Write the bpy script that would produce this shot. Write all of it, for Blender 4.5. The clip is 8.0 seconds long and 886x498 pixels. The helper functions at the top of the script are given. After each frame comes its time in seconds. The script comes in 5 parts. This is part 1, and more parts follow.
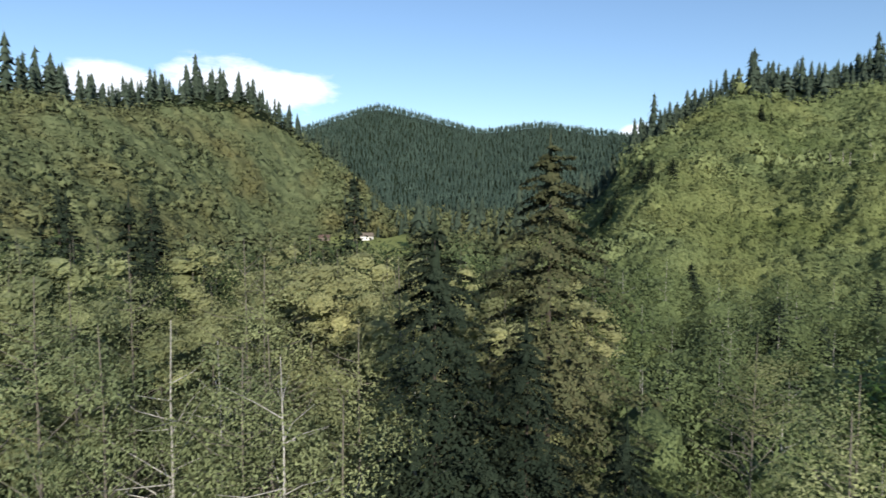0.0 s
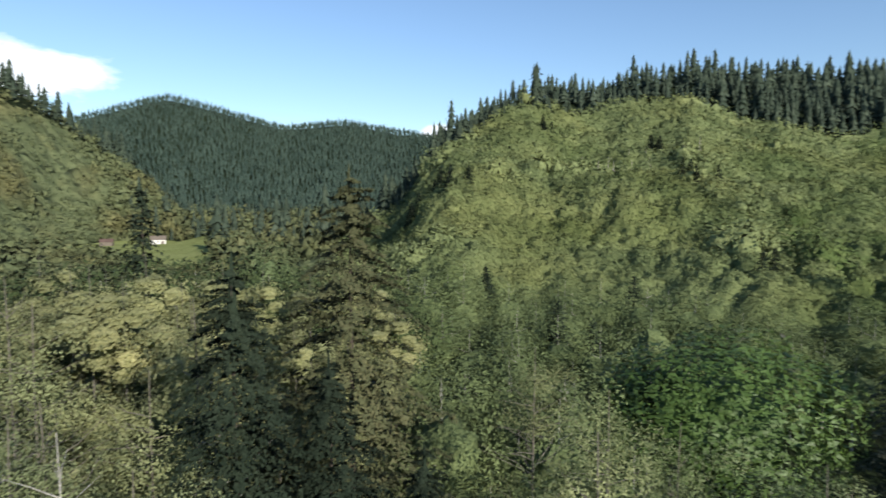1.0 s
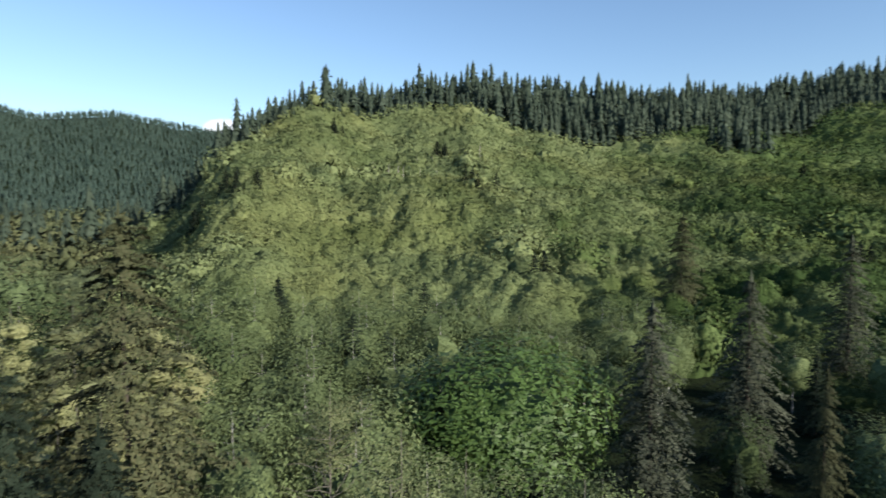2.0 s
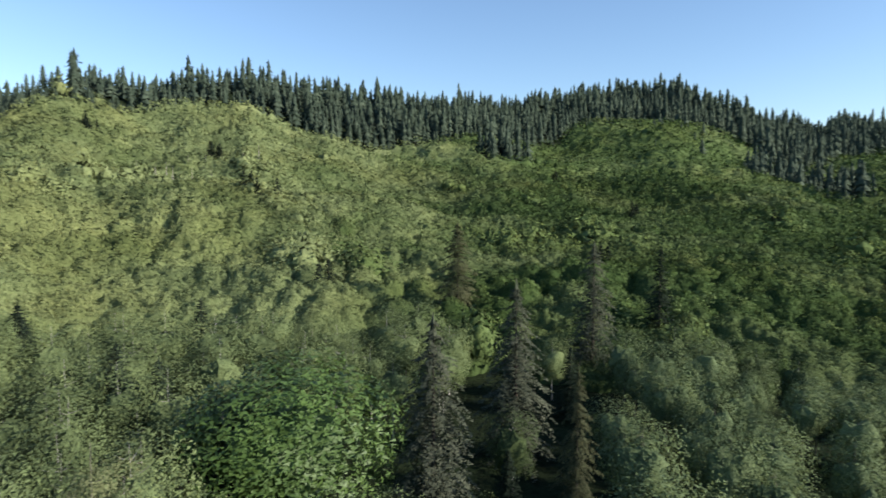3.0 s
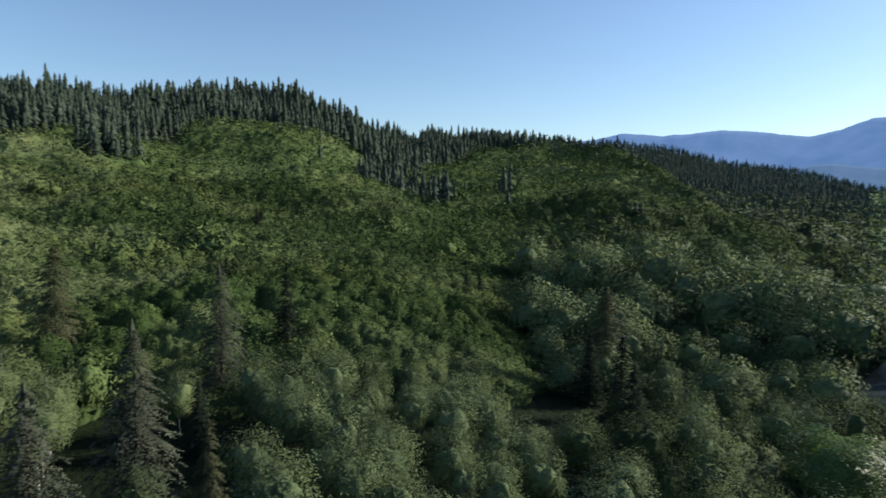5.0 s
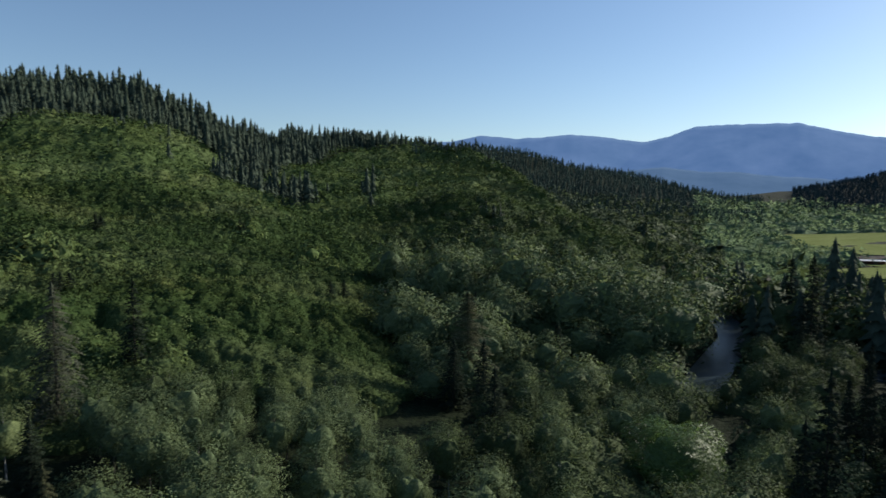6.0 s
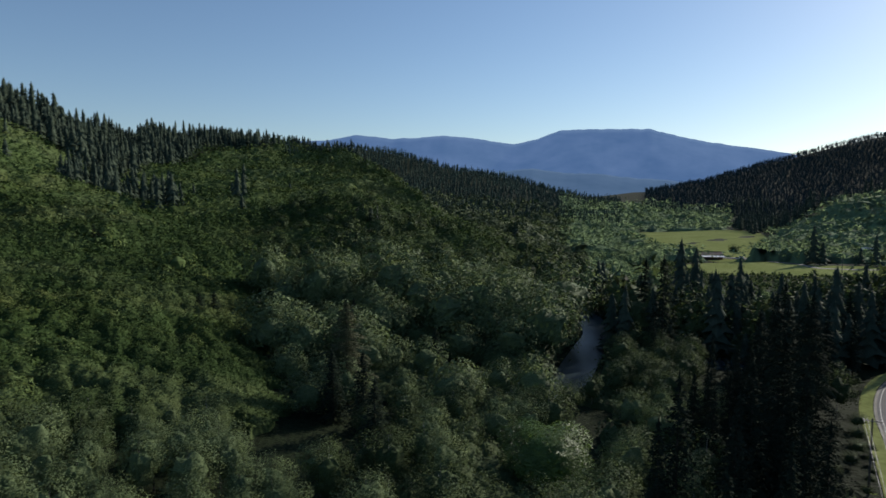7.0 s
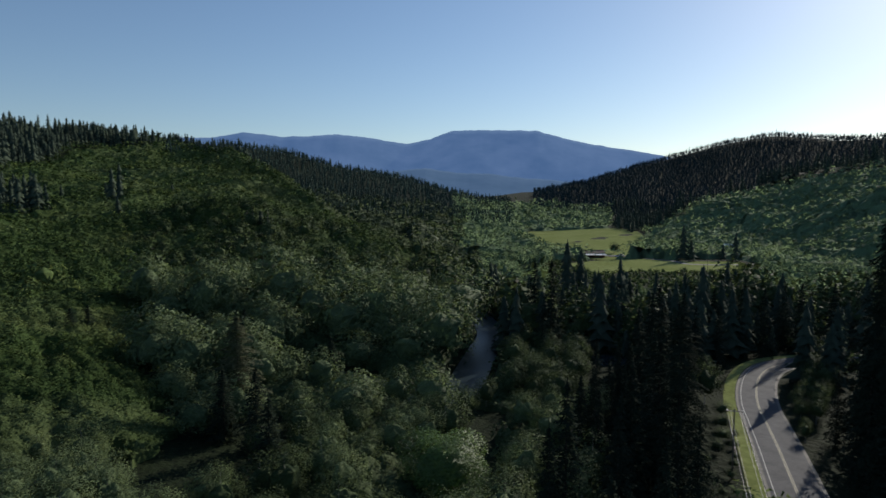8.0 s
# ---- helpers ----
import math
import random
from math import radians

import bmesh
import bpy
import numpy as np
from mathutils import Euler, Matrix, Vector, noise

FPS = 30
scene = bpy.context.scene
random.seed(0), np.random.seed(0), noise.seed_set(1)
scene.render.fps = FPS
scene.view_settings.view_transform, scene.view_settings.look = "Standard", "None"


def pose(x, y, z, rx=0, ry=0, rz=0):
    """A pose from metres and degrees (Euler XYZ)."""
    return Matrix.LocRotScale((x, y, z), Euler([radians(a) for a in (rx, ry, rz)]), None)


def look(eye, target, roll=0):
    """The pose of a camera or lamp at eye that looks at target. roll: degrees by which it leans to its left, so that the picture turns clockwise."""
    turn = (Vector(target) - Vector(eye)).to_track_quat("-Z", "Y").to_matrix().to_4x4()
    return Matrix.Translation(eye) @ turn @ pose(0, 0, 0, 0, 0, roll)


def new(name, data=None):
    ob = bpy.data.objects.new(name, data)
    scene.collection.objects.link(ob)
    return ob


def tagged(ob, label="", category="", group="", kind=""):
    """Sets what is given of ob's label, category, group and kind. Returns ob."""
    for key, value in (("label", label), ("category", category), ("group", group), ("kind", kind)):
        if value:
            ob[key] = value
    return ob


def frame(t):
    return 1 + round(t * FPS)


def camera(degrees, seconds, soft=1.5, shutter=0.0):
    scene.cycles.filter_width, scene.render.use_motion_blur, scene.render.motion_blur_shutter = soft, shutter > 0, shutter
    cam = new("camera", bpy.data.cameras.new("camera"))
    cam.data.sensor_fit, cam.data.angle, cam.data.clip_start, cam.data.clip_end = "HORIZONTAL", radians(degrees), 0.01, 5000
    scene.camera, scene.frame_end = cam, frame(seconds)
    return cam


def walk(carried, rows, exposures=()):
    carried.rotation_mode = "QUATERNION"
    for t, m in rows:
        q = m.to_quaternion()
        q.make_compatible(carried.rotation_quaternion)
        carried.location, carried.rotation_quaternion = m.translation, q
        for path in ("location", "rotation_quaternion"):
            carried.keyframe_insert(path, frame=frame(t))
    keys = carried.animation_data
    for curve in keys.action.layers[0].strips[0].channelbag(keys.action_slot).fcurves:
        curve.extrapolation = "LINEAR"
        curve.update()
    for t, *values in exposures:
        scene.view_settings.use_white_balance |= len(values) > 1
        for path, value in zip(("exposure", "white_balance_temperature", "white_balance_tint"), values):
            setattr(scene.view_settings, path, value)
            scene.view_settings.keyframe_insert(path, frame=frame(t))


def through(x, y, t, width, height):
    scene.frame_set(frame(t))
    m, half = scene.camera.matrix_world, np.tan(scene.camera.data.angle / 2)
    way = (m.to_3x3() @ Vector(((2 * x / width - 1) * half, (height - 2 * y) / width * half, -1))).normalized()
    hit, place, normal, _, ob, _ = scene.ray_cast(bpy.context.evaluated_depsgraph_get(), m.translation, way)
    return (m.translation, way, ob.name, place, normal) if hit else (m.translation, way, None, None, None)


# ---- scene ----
# Drone rising straight up over a wooded river valley while it turns to the right.
# z = 0 is the valley floor, +y is the first heading, bearings run clockwise from +y.
PATH = [
    (0.00, -0.29, 0.91, 29.00, 0.03, -4.07, 0.21),
    (0.25, -0.22, 0.68, 29.45, -3.94, -4.11, 0.15),
    (0.50, -0.15, 0.47, 29.91, -8.19, -4.16, 0.10),
    (0.75, -0.09, 0.26, 30.38, -12.59, -4.21, 0.06),
    (1.00, -0.04, 0.08, 30.86, -17.55, -4.27, 0.03),
    (1.20, 0.00, -0.04, 31.24, -21.35, -4.31, 0.01),
    (2.30, 0.05, -0.11, 33.52, -42.05, -4.30, 0.00),
    (2.50, 0.06, -0.11, 33.94, -46.11, -4.31, 0.00),
    (2.75, 0.06, -0.11, 34.47, -51.28, -4.34, 0.00),
    (3.00, 0.06, -0.10, 34.99, -55.98, -4.37, 0.00),
    (3.25, 0.06, -0.09, 35.49, -60.37, -4.40, 0.01),
    (3.50, 0.05, -0.08, 35.99, -64.90, -4.43, 0.02),
    (3.75, 0.05, -0.08, 36.48, -69.64, -4.46, 0.03),
    (4.00, 0.05, -0.09, 36.97, -73.66, -4.49, 0.05),
    (4.25, 0.06, -0.10, 37.47, -77.77, -4.52, 0.07),
    (4.50, 0.08, -0.13, 37.97, -81.85, -4.54, 0.09),
    (4.75, 0.10, -0.16, 38.48, -85.55, -4.55, 0.10),
    (5.00, 0.12, -0.19, 38.98, -89.38, -4.56, 0.12),
    (5.20, 0.13, -0.21, 39.38, -92.03, -4.57, 0.12),
    (6.30, 0.04, -0.16, 41.56, -105.38, -4.59, 0.13),
    (6.50, 0.02, -0.14, 41.96, -107.74, -4.59, 0.13),
    (6.75, -0.01, -0.13, 42.47, -110.46, -4.60, 0.12),
    (7.00, -0.03, -0.11, 42.98, -113.10, -4.61, 0.10),
    (7.25, -0.05, -0.10, 43.48, -115.53, -4.63, 0.07),
    (7.50, -0.07, -0.09, 43.99, -117.88, -4.64, 0.04),
    (7.75, -0.08, -0.07, 44.49, -120.24, -4.66, 0.00),
    (8.00, -0.10, -0.06, 45.00, -122.76, -4.68, -0.03),
]
cam = camera(70.7, 8.0, soft=1.5, shutter=0.28)
walk(cam, [(t, pose(x, y, z, 90 + pitch, -roll, yaw)) for t, x, y, z, yaw, pitch, roll in PATH],
     exposures=[(0.0, 0.34), (1.2, 0.42), (2.5, 0.6), (3.5, 0.75), (4.5, 0.56), (5.2, 0.28), (6.3, -0.1), (7.0, -0.25), (8.0, -0.38)])

# ---- light ----
SUN_BEARING, SUN_HEIGHT = 165.0, 25.0


def compass(bearing, dist):
    a = radians(bearing)
    return dist * math.sin(a), dist * math.cos(a)


world = bpy.data.worlds.new("sky")
scene.world = world
world.use_nodes = True
wn, wl = world.node_tree.nodes, world.node_tree.links
wn.clear()
sky = wn.new("ShaderNodeTexSky")
sky.sky_type = 'NISHITA'
sky.sun_disc = False
sky.sun_elevation = radians(SUN_HEIGHT)
sky.sun_rotation = radians(SUN_BEARING)
sky.altitude = 100
sky.air_density, sky.dust_density, sky.ozone_density = 1.0, 0.4, 3.4
bg = wn.new("ShaderNodeBackground")
bg.inputs["Strength"].default_value = 0.13
wo = wn.new("ShaderNodeOutputWorld")
# a fair-weather cloud bank low in the north-west
tc = wn.new("ShaderNodeTexCoord")
cloud_noise = wn.new("ShaderNodeTexNoise")
cloud_noise.inputs["Scale"].default_value = 9.0
cloud_noise.inputs["Detail"].default_value = 7.0
cloud_noise.inputs["Roughness"].default_value = 0.62
stretch = wn.new("ShaderNodeMapping")
stretch.inputs["Scale"].default_value = (1.0, 1.0, 2.6)
wl.new(tc.outputs["Generated"], stretch.inputs["Vector"])
wl.new(stretch.outputs["Vector"], cloud_noise.inputs["Vector"])


def cloud_bank(bearing, height, wide, tall):
    """How far a direction lies inside a cloud's oval: 1 in the middle, 0 at its rim."""
    a, e = radians(bearing), radians(height)
    sub = wn.new("ShaderNodeVectorMath")
    sub.operation = 'SUBTRACT'
    sub.inputs[1].default_value = (math.sin(a) * math.cos(e), math.cos(a) * math.cos(e), math.sin(e))
    wl.new(tc.outputs["Generated"], sub.inputs[0])
    div = wn.new("ShaderNodeVectorMath")
    div.operation = 'DIVIDE'
    div.inputs[1].default_value = (wide, wide, tall)
    wl.new(sub.outputs[0], div.inputs[0])
    ln = wn.new("ShaderNodeVectorMath")
    ln.operation = 'LENGTH'
    wl.new(div.outputs[0], ln.inputs[0])
    inv = wn.new("ShaderNodeMath")
    inv.operation = 'SUBTRACT'
    inv.use_clamp = True
    inv.inputs[0].default_value = 1.0
    wl.new(ln.outputs["Value"], inv.inputs[1])
    return inv.outputs[0]


def wmath(op, a, b, clamp=False):
    m = wn.new("ShaderNodeMath")
    m.operation, m.use_clamp = op, clamp
    for i, v in enumerate((a, b)):
        if isinstance(v, (int, float)):
            m.inputs[i].default_value = v
        else:
            wl.new(v, m.inputs[i])
    return m.outputs[0]


banks = wmath('MAXIMUM', cloud_bank(-17.5, 9.6, 0.17, 0.062), cloud_bank(-28.0, 9.5, 0.12, 0.035))
banks = wmath('MAXIMUM', banks, cloud_bank(17.0, 6.3, 0.035, 0.02))
dens = wmath('SUBTRACT', cloud_noise.outputs["Fac"], 0.47)
dens = wmath('ADD', wmath('MULTIPLY', dens, 3.2), wmath('MULTIPLY', banks, 2.6))
dens = wmath('SUBTRACT', dens, 0.62)
dens = wmath('MULTIPLY', wmath('MULTIPLY', dens, 1.3, True), wmath('MULTIPLY', banks, 5.0, True), True)
mixc = wn.new("ShaderNodeMix")
mixc.data_type = 'RGBA'
mixc.inputs[7].default_value = (8.2, 8.6, 9.2, 1)
wl.new(wmath('MULTIPLY', dens, 0.9), mixc.inputs[0])
wl.new(sky.outputs["Color"], mixc.inputs[6])
wl.new(mixc.outputs[2], bg.inputs["Color"])
wl.new(bg.outputs[0], wo.inputs[0])

sun = new("sun", bpy.data.lights.new("sun", 'SUN'))
sun.data.energy = 5.0
sun.data.angle = radians(0.5)
sun.data.color = (1.0, 0.93, 0.82)
sx, sy = compass(SUN_BEARING, math.cos(radians(SUN_HEIGHT)))
sun.matrix_world = look((sx * 300, sy * 300, 300 * math.sin(radians(SUN_HEIGHT))), (0, 0, 0))


# ---- materials ----
def nodes_of(name):
    m = bpy.data.materials.new(name)
    m.use_nodes = True
    n, l = m.node_tree.nodes, m.node_tree.links
    n.clear()
    out = n.new("ShaderNodeOutputMaterial")
    return m, n, l, out


def ramp(n, l, fac, stops):
    r = n.new("ShaderNodeValToRGB")
    while len(r.color_ramp.elements) < len(stops):
        r.color_ramp.elements.new(0.5)
    for e, (p, col) in zip(r.color_ramp.elements, stops):
        e.position, e.color = p, (*col, 1)
    l.new(fac, r.inputs[0])
    return r.outputs[0]


def noise_fac(n, l, scale, detail=3.0, rough=0.55, world_space=True):
    t = n.new("ShaderNodeTexNoise")
    t.inputs["Scale"].default_value = scale
    t.inputs["Detail"].default_value = detail
    t.inputs["Roughness"].default_value = rough
    if world_space:
        g = n.new("ShaderNodeNewGeometry")
        l.new(g.outputs["Position"], t.inputs["Vector"])
    else:
        g = n.new("ShaderNodeTexCoord")
        l.new(g.outputs["Object"], t.inputs["Vector"])
    return t.outputs["Fac"]


def mix_rgb(n, l, fac, a, b, mode='MIX'):
    m = n.new("ShaderNodeMix")
    m.data_type, m.blend_type = 'RGBA', mode
    for i, v in ((0, fac), (6, a), (7, b)):
        if isinstance(v, (int, float)):
            m.inputs[i].default_value = v
        elif isinstance(v, tuple):
            m.inputs[i].default_value = (*v, 1)
        else:
            l.new(v, m.inputs[i])
    return m.outputs[2]


def foliage(name, dark, mid, light, through=0.22, rough=0.5, patch=0.16, warm=None, sheen=0.22, ruffle=0.35, rise=0.6, tone=0.86, other=None, grain_=0.24):
    """Leaves: colour varies from leaf to leaf, from tree to tree and in broad patches."""
    m, n, l, out = nodes_of(name)
    geo = n.new("ShaderNodeNewGeometry")
    info = n.new("ShaderNodeObjectInfo")
    dark, mid, light = ([c * tone for c in col3] for col3 in (dark, mid, light))
    leaf = ramp(n, l, geo.outputs["Random Per Island"], [(0.0, [(a + b) / 2 for a, b in zip(dark, mid)]), (0.5, mid), (1.0, [(a + b) / 2 for a, b in zip(light, mid)])])
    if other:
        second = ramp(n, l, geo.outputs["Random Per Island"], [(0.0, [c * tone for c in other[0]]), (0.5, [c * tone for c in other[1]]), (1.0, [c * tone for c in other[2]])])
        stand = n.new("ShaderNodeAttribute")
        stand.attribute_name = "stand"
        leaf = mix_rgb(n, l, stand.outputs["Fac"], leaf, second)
    tree = ramp(n, l, noise_fac(n, l, patch, 2.0), [(0.3, (0.74, 0.77, 0.76)), (0.7, (1.2, 1.18, 1.16))])
    col = mix_rgb(n, l, 1.0, leaf, tree, 'MULTIPLY')
    per = ramp(n, l, info.outputs["Random"], [(0.0, (0.84, 0.86, 0.86)), (1.0, (1.12, 1.10, 1.06))])
    col = mix_rgb(n, l, 1.0, col, per, 'MULTIPLY')
    if warm:
        w = ramp(n, l, noise_fac(n, l, 0.018, 2.0), [(0.46, (0, 0, 0)), (0.66, (1, 1, 1))])
        col = mix_rgb(n, l, w, col, mix_rgb(n, l, 1.0, col, warm, 'MULTIPLY'))
    grain = ramp(n, l, noise_fac(n, l, 4.5, 5.0, 0.78), [(0.34, (1 - grain_, 1 - grain_, 1 - grain_)), (0.66, (1 + grain_, 1 + grain_, 1 + grain_))])
    col = mix_rgb(n, l, 1.0, col, grain, 'MULTIPLY')
    p = n.new("ShaderNodeBsdfPrincipled")
    l.new(col, p.inputs["Base Color"])
    p.inputs["Roughness"].default_value = rough
    p.inputs["Specular IOR Level"].default_value = sheen
    # leaves of a crown catch the light much as the crown's own rounded shape does
    crown = n.new("ShaderNodeAttribute")
    crown.attribute_name = "crown_normal"
    turn = n.new("ShaderNodeVectorTransform")
    turn.vector_type, turn.convert_from, turn.convert_to = 'NORMAL', 'OBJECT', 'WORLD'
    steep = n.new("ShaderNodeVectorMath")
    steep.operation = 'MULTIPLY'
    steep.inputs[1].default_value = (1.0, 1.0, rise)
    l.new(crown.outputs["Vector"], steep.inputs[0])
    l.new(steep.outputs[0], turn.inputs[0])
    own = n.new("ShaderNodeVectorMath")
    own.operation = 'SCALE'
    own.inputs["Scale"].default_value = ruffle
    l.new(geo.outputs["Normal"], own.inputs[0])
    both = n.new("ShaderNodeVectorMath")
    both.operation = 'ADD'
    l.new(turn.outputs[0], both.inputs[0])
    l.new(own.outputs[0], both.inputs[1])
    unit = n.new("ShaderNodeVectorMath")
    unit.operation = 'NORMALIZE'
    l.new(both.outputs[0], unit.inputs[0])
    l.new(unit.outputs[0], p.inputs["Normal"])
    t = n.new("ShaderNodeBsdfTranslucent")
    l.new(mix_rgb(n, l, 1.0, col, (1.1, 1.25, 0.5), 'MULTIPLY'), t.inputs["Color"])
    ms = n.new("ShaderNodeMixShader")
    ms.inputs[0].default_value = through
    l.new(p.outputs[0], ms.inputs[1])
    l.new(t.outputs[0], ms.inputs[2])
    l.new(ms.outputs[0], out.inputs[0])
    return m


def solid(name, a, b, scale, rough=0.8, bump=0.3, fine=None, metal=0.0, shine=0.35):
    """A rough surface in two tones with grain and relief."""
    m, n, l, out = nodes_of(name)
    f1, f2 = noise_fac(n, l, scale, 5.0), noise_fac(n, l, fine or scale * 9, 4.0)
    col = ramp(n, l, f1, [(0.3, a), (0.7, b)])
    col = mix_rgb(n, l, 1.0, col, ramp(n, l, f2, [(0.3, (0.75, 0.75, 0.75)), (0.7, (1.2, 1.2, 1.2))]), 'MULTIPLY')
    p = n.new("ShaderNodeBsdfPrincipled")
    l.new(col, p.inputs["Base Color"])
    p.inputs["Roughness"].default_value = rough
    p.inputs["Metallic"].default_value = metal
    p.inputs["Specular IOR Level"].default_value = shine
    bp = n.new("ShaderNodeBump")
    bp.inputs["Strength"].default_value = bump
    l.new(f2, bp.inputs["Height"])
    l.new(bp.outputs[0], p.inputs["Normal"])
    l.new(p.outputs[0], out.inputs[0])
    return m


ALDER_LEAF = foliage("alder_leaf", (0.115, 0.138, 0.068), (0.162, 0.188, 0.096), (0.226, 0.25, 0.138), through=0.3, warm=(1.1, 0.97, 0.95), rough=0.8, sheen=0.1, ruffle=0.7, tone=1.36, grain_=0.4)
VALLEY_LEAF = foliage("valley_leaf", (0.063, 0.095, 0.038), (0.090, 0.128, 0.052), (0.122, 0.162, 0.073), through=0.04, rough=0.75, sheen=0.08, ruffle=0.6, tone=0.62, grain_=0.4)
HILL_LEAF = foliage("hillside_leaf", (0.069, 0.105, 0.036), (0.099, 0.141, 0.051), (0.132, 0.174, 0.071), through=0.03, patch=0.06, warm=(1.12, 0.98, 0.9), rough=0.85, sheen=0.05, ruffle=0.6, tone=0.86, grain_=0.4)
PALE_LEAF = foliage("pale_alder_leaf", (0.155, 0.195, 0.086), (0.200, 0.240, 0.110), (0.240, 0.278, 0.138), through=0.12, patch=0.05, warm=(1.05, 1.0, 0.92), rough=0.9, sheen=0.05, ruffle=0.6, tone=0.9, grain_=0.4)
# other: greener leaves of the eastern slope, darkened further for its side light
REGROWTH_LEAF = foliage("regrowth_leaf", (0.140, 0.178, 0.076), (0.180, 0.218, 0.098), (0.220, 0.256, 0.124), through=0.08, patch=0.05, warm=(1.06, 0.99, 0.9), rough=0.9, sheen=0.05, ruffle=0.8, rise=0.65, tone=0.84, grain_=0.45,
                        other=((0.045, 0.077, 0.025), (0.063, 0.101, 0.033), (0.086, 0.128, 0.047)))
OLIVE_LEAF = foliage("olive_leaf", (0.108, 0.130, 0.064), (0.150, 0.176, 0.088), (0.200, 0.226, 0.120), through=0.08, patch=0.09, warm=(1.12, 0.95, 0.88), rough=0.9, sheen=0.05, ruffle=0.4, grain_=0.34)
FRESH_LEAF = foliage("young_alder_leaf", (0.098, 0.130, 0.054), (0.132, 0.170, 0.074), (0.172, 0.210, 0.098), through=0.10, rough=0.75, sheen=0.1, ruffle=0.7, tone=0.92, grain_=0.4)
MAPLE_LEAF = foliage("maple_leaf", (0.064, 0.116, 0.028), (0.102, 0.170, 0.044), (0.150, 0.224, 0.070), through=0.14, sheen=0.25, ruffle=0.7)
NEEDLE = foliage("conifer_needle", (0.020, 0.032, 0.022), (0.032, 0.046, 0.031), (0.052, 0.068, 0.046), through=0.02, rough=0.9, sheen=0.03, ruffle=0.9, tone=0.68)
OLD_NEEDLE = foliage("rusty_needle", (0.046, 0.056, 0.028), (0.078, 0.086, 0.042), (0.128, 0.118, 0.062), through=0.03, rough=0.75, sheen=0.12, ruffle=0.9)
MOSS_NEEDLE = foliage("mossy_needle", (0.034, 0.042, 0.028), (0.070, 0.080, 0.054), (0.150, 0.152, 0.112), through=0.03, rough=0.8, sheen=0.1, ruffle=0.8)
# conifer green lightened and turned bluish: distance haze put into the colour
HAZED_NEEDLE = foliage("hazed_conifer_needle", (0.034, 0.058, 0.050), (0.052, 0.080, 0.066), (0.074, 0.106, 0.086), through=0.02, rough=0.9, patch=0.02, sheen=0.02)
# southern woods: bluish haze of the far valley mixed into leaf and needle colours
SOUTH_HAZE_LEAF = foliage("southern_hazed_leaf", (0.085, 0.135, 0.070), (0.120, 0.175, 0.095), (0.155, 0.210, 0.120), through=0.05, patch=0.02, rough=0.9, sheen=0.05, ruffle=0.15, tone=1.1)
SOUTH_HAZE_NEEDLE = foliage("southern_hazed_needle", (0.022, 0.038, 0.044), (0.034, 0.054, 0.060), (0.048, 0.070, 0.074), through=0.02, rough=0.95, patch=0.02, sheen=0.0)
RIDGE_NEEDLE = foliage("ridge_conifer_needle", (0.038, 0.056, 0.042), (0.058, 0.080, 0.058), (0.088, 0.112, 0.080), through=0.02, rough=0.85, sheen=0.06)
WILLOW_LEAF = foliage("willow_leaf", (0.090, 0.128, 0.055), (0.125, 0.168, 0.078), (0.165, 0.208, 0.105), through=0.08, rough=0.7, sheen=0.09, ruffle=0.7, grain_=0.4)
GREY_BARK = solid("grey_bark", (0.06, 0.055, 0.045), (0.15, 0.14, 0.115), 1.6, bump=0.4)
TWIG_BARK = solid("alder_twig_bark", (0.09, 0.08, 0.062), (0.20, 0.18, 0.145), 1.6, bump=0.4)
ALDER_BARK = solid("alder_bark", (0.22, 0.21, 0.18), (0.48, 0.46, 0.42), 1.6, bump=0.4)
CONIFER_BARK = solid("conifer_bark", (0.03, 0.024, 0.018), (0.075, 0.06, 0.048), 2.0, bump=0.6)
DEAD_WOOD = solid("dead_wood", (0.25, 0.22, 0.19), (0.45, 0.42, 0.38), 2.5, bump=0.5)
ASPHALT = solid("asphalt", (0.070, 0.071, 0.076), (0.102, 0.102, 0.108), 0.35, rough=0.85, bump=0.15, fine=6.0, shine=0.2)
PAINT_WHITE = solid("white_road_paint", (0.34, 0.34, 0.33), (0.50, 0.50, 0.48), 1.5, rough=0.6, bump=0.1)
PAINT_YELLOW = solid("yellow_road_paint", (0.30, 0.27, 0.17), (0.42, 0.38, 0.24), 1.5, rough=0.6, bump=0.1)
POLE_WOOD = solid("weathered_pole_wood", (0.10, 0.08, 0.06), (0.20, 0.17, 0.14), 2.0, bump=0.5)
WIRE = solid("bare_aluminium_wire", (0.40, 0.40, 0.40), (0.52, 0.52, 0.52), 2.0, rough=0.5, bump=0.0, metal=0.3)
ROOF_BROWN = solid("rusty_brown_roofing", (0.085, 0.055, 0.045), (0.15, 0.10, 0.08), 0.4, rough=0.75, bump=0.3)
ROOF_WHITE = solid("pale_sheet_roofing", (0.62, 0.63, 0.64), (0.78, 0.78, 0.78), 0.5, rough=0.7, bump=0.1)
BOARD_RED = solid("dark_red_barn_boards", (0.10, 0.045, 0.035), (0.18, 0.08, 0.06), 0.6, bump=0.4)
BOARD_WHITE = solid("white_painted_boards", (0.60, 0.59, 0.56), (0.78, 0.77, 0.74), 0.6, bump=0.3)
DARK_GLASS = solid("dark_window_glass", (0.02, 0.025, 0.03), (0.04, 0.045, 0.05), 1.0, rough=0.08, bump=0.0)
CAR_WHITE = solid("white_car_paint", (0.70, 0.70, 0.70), (0.78, 0.78, 0.78), 0.5, rough=0.25, bump=0.0)
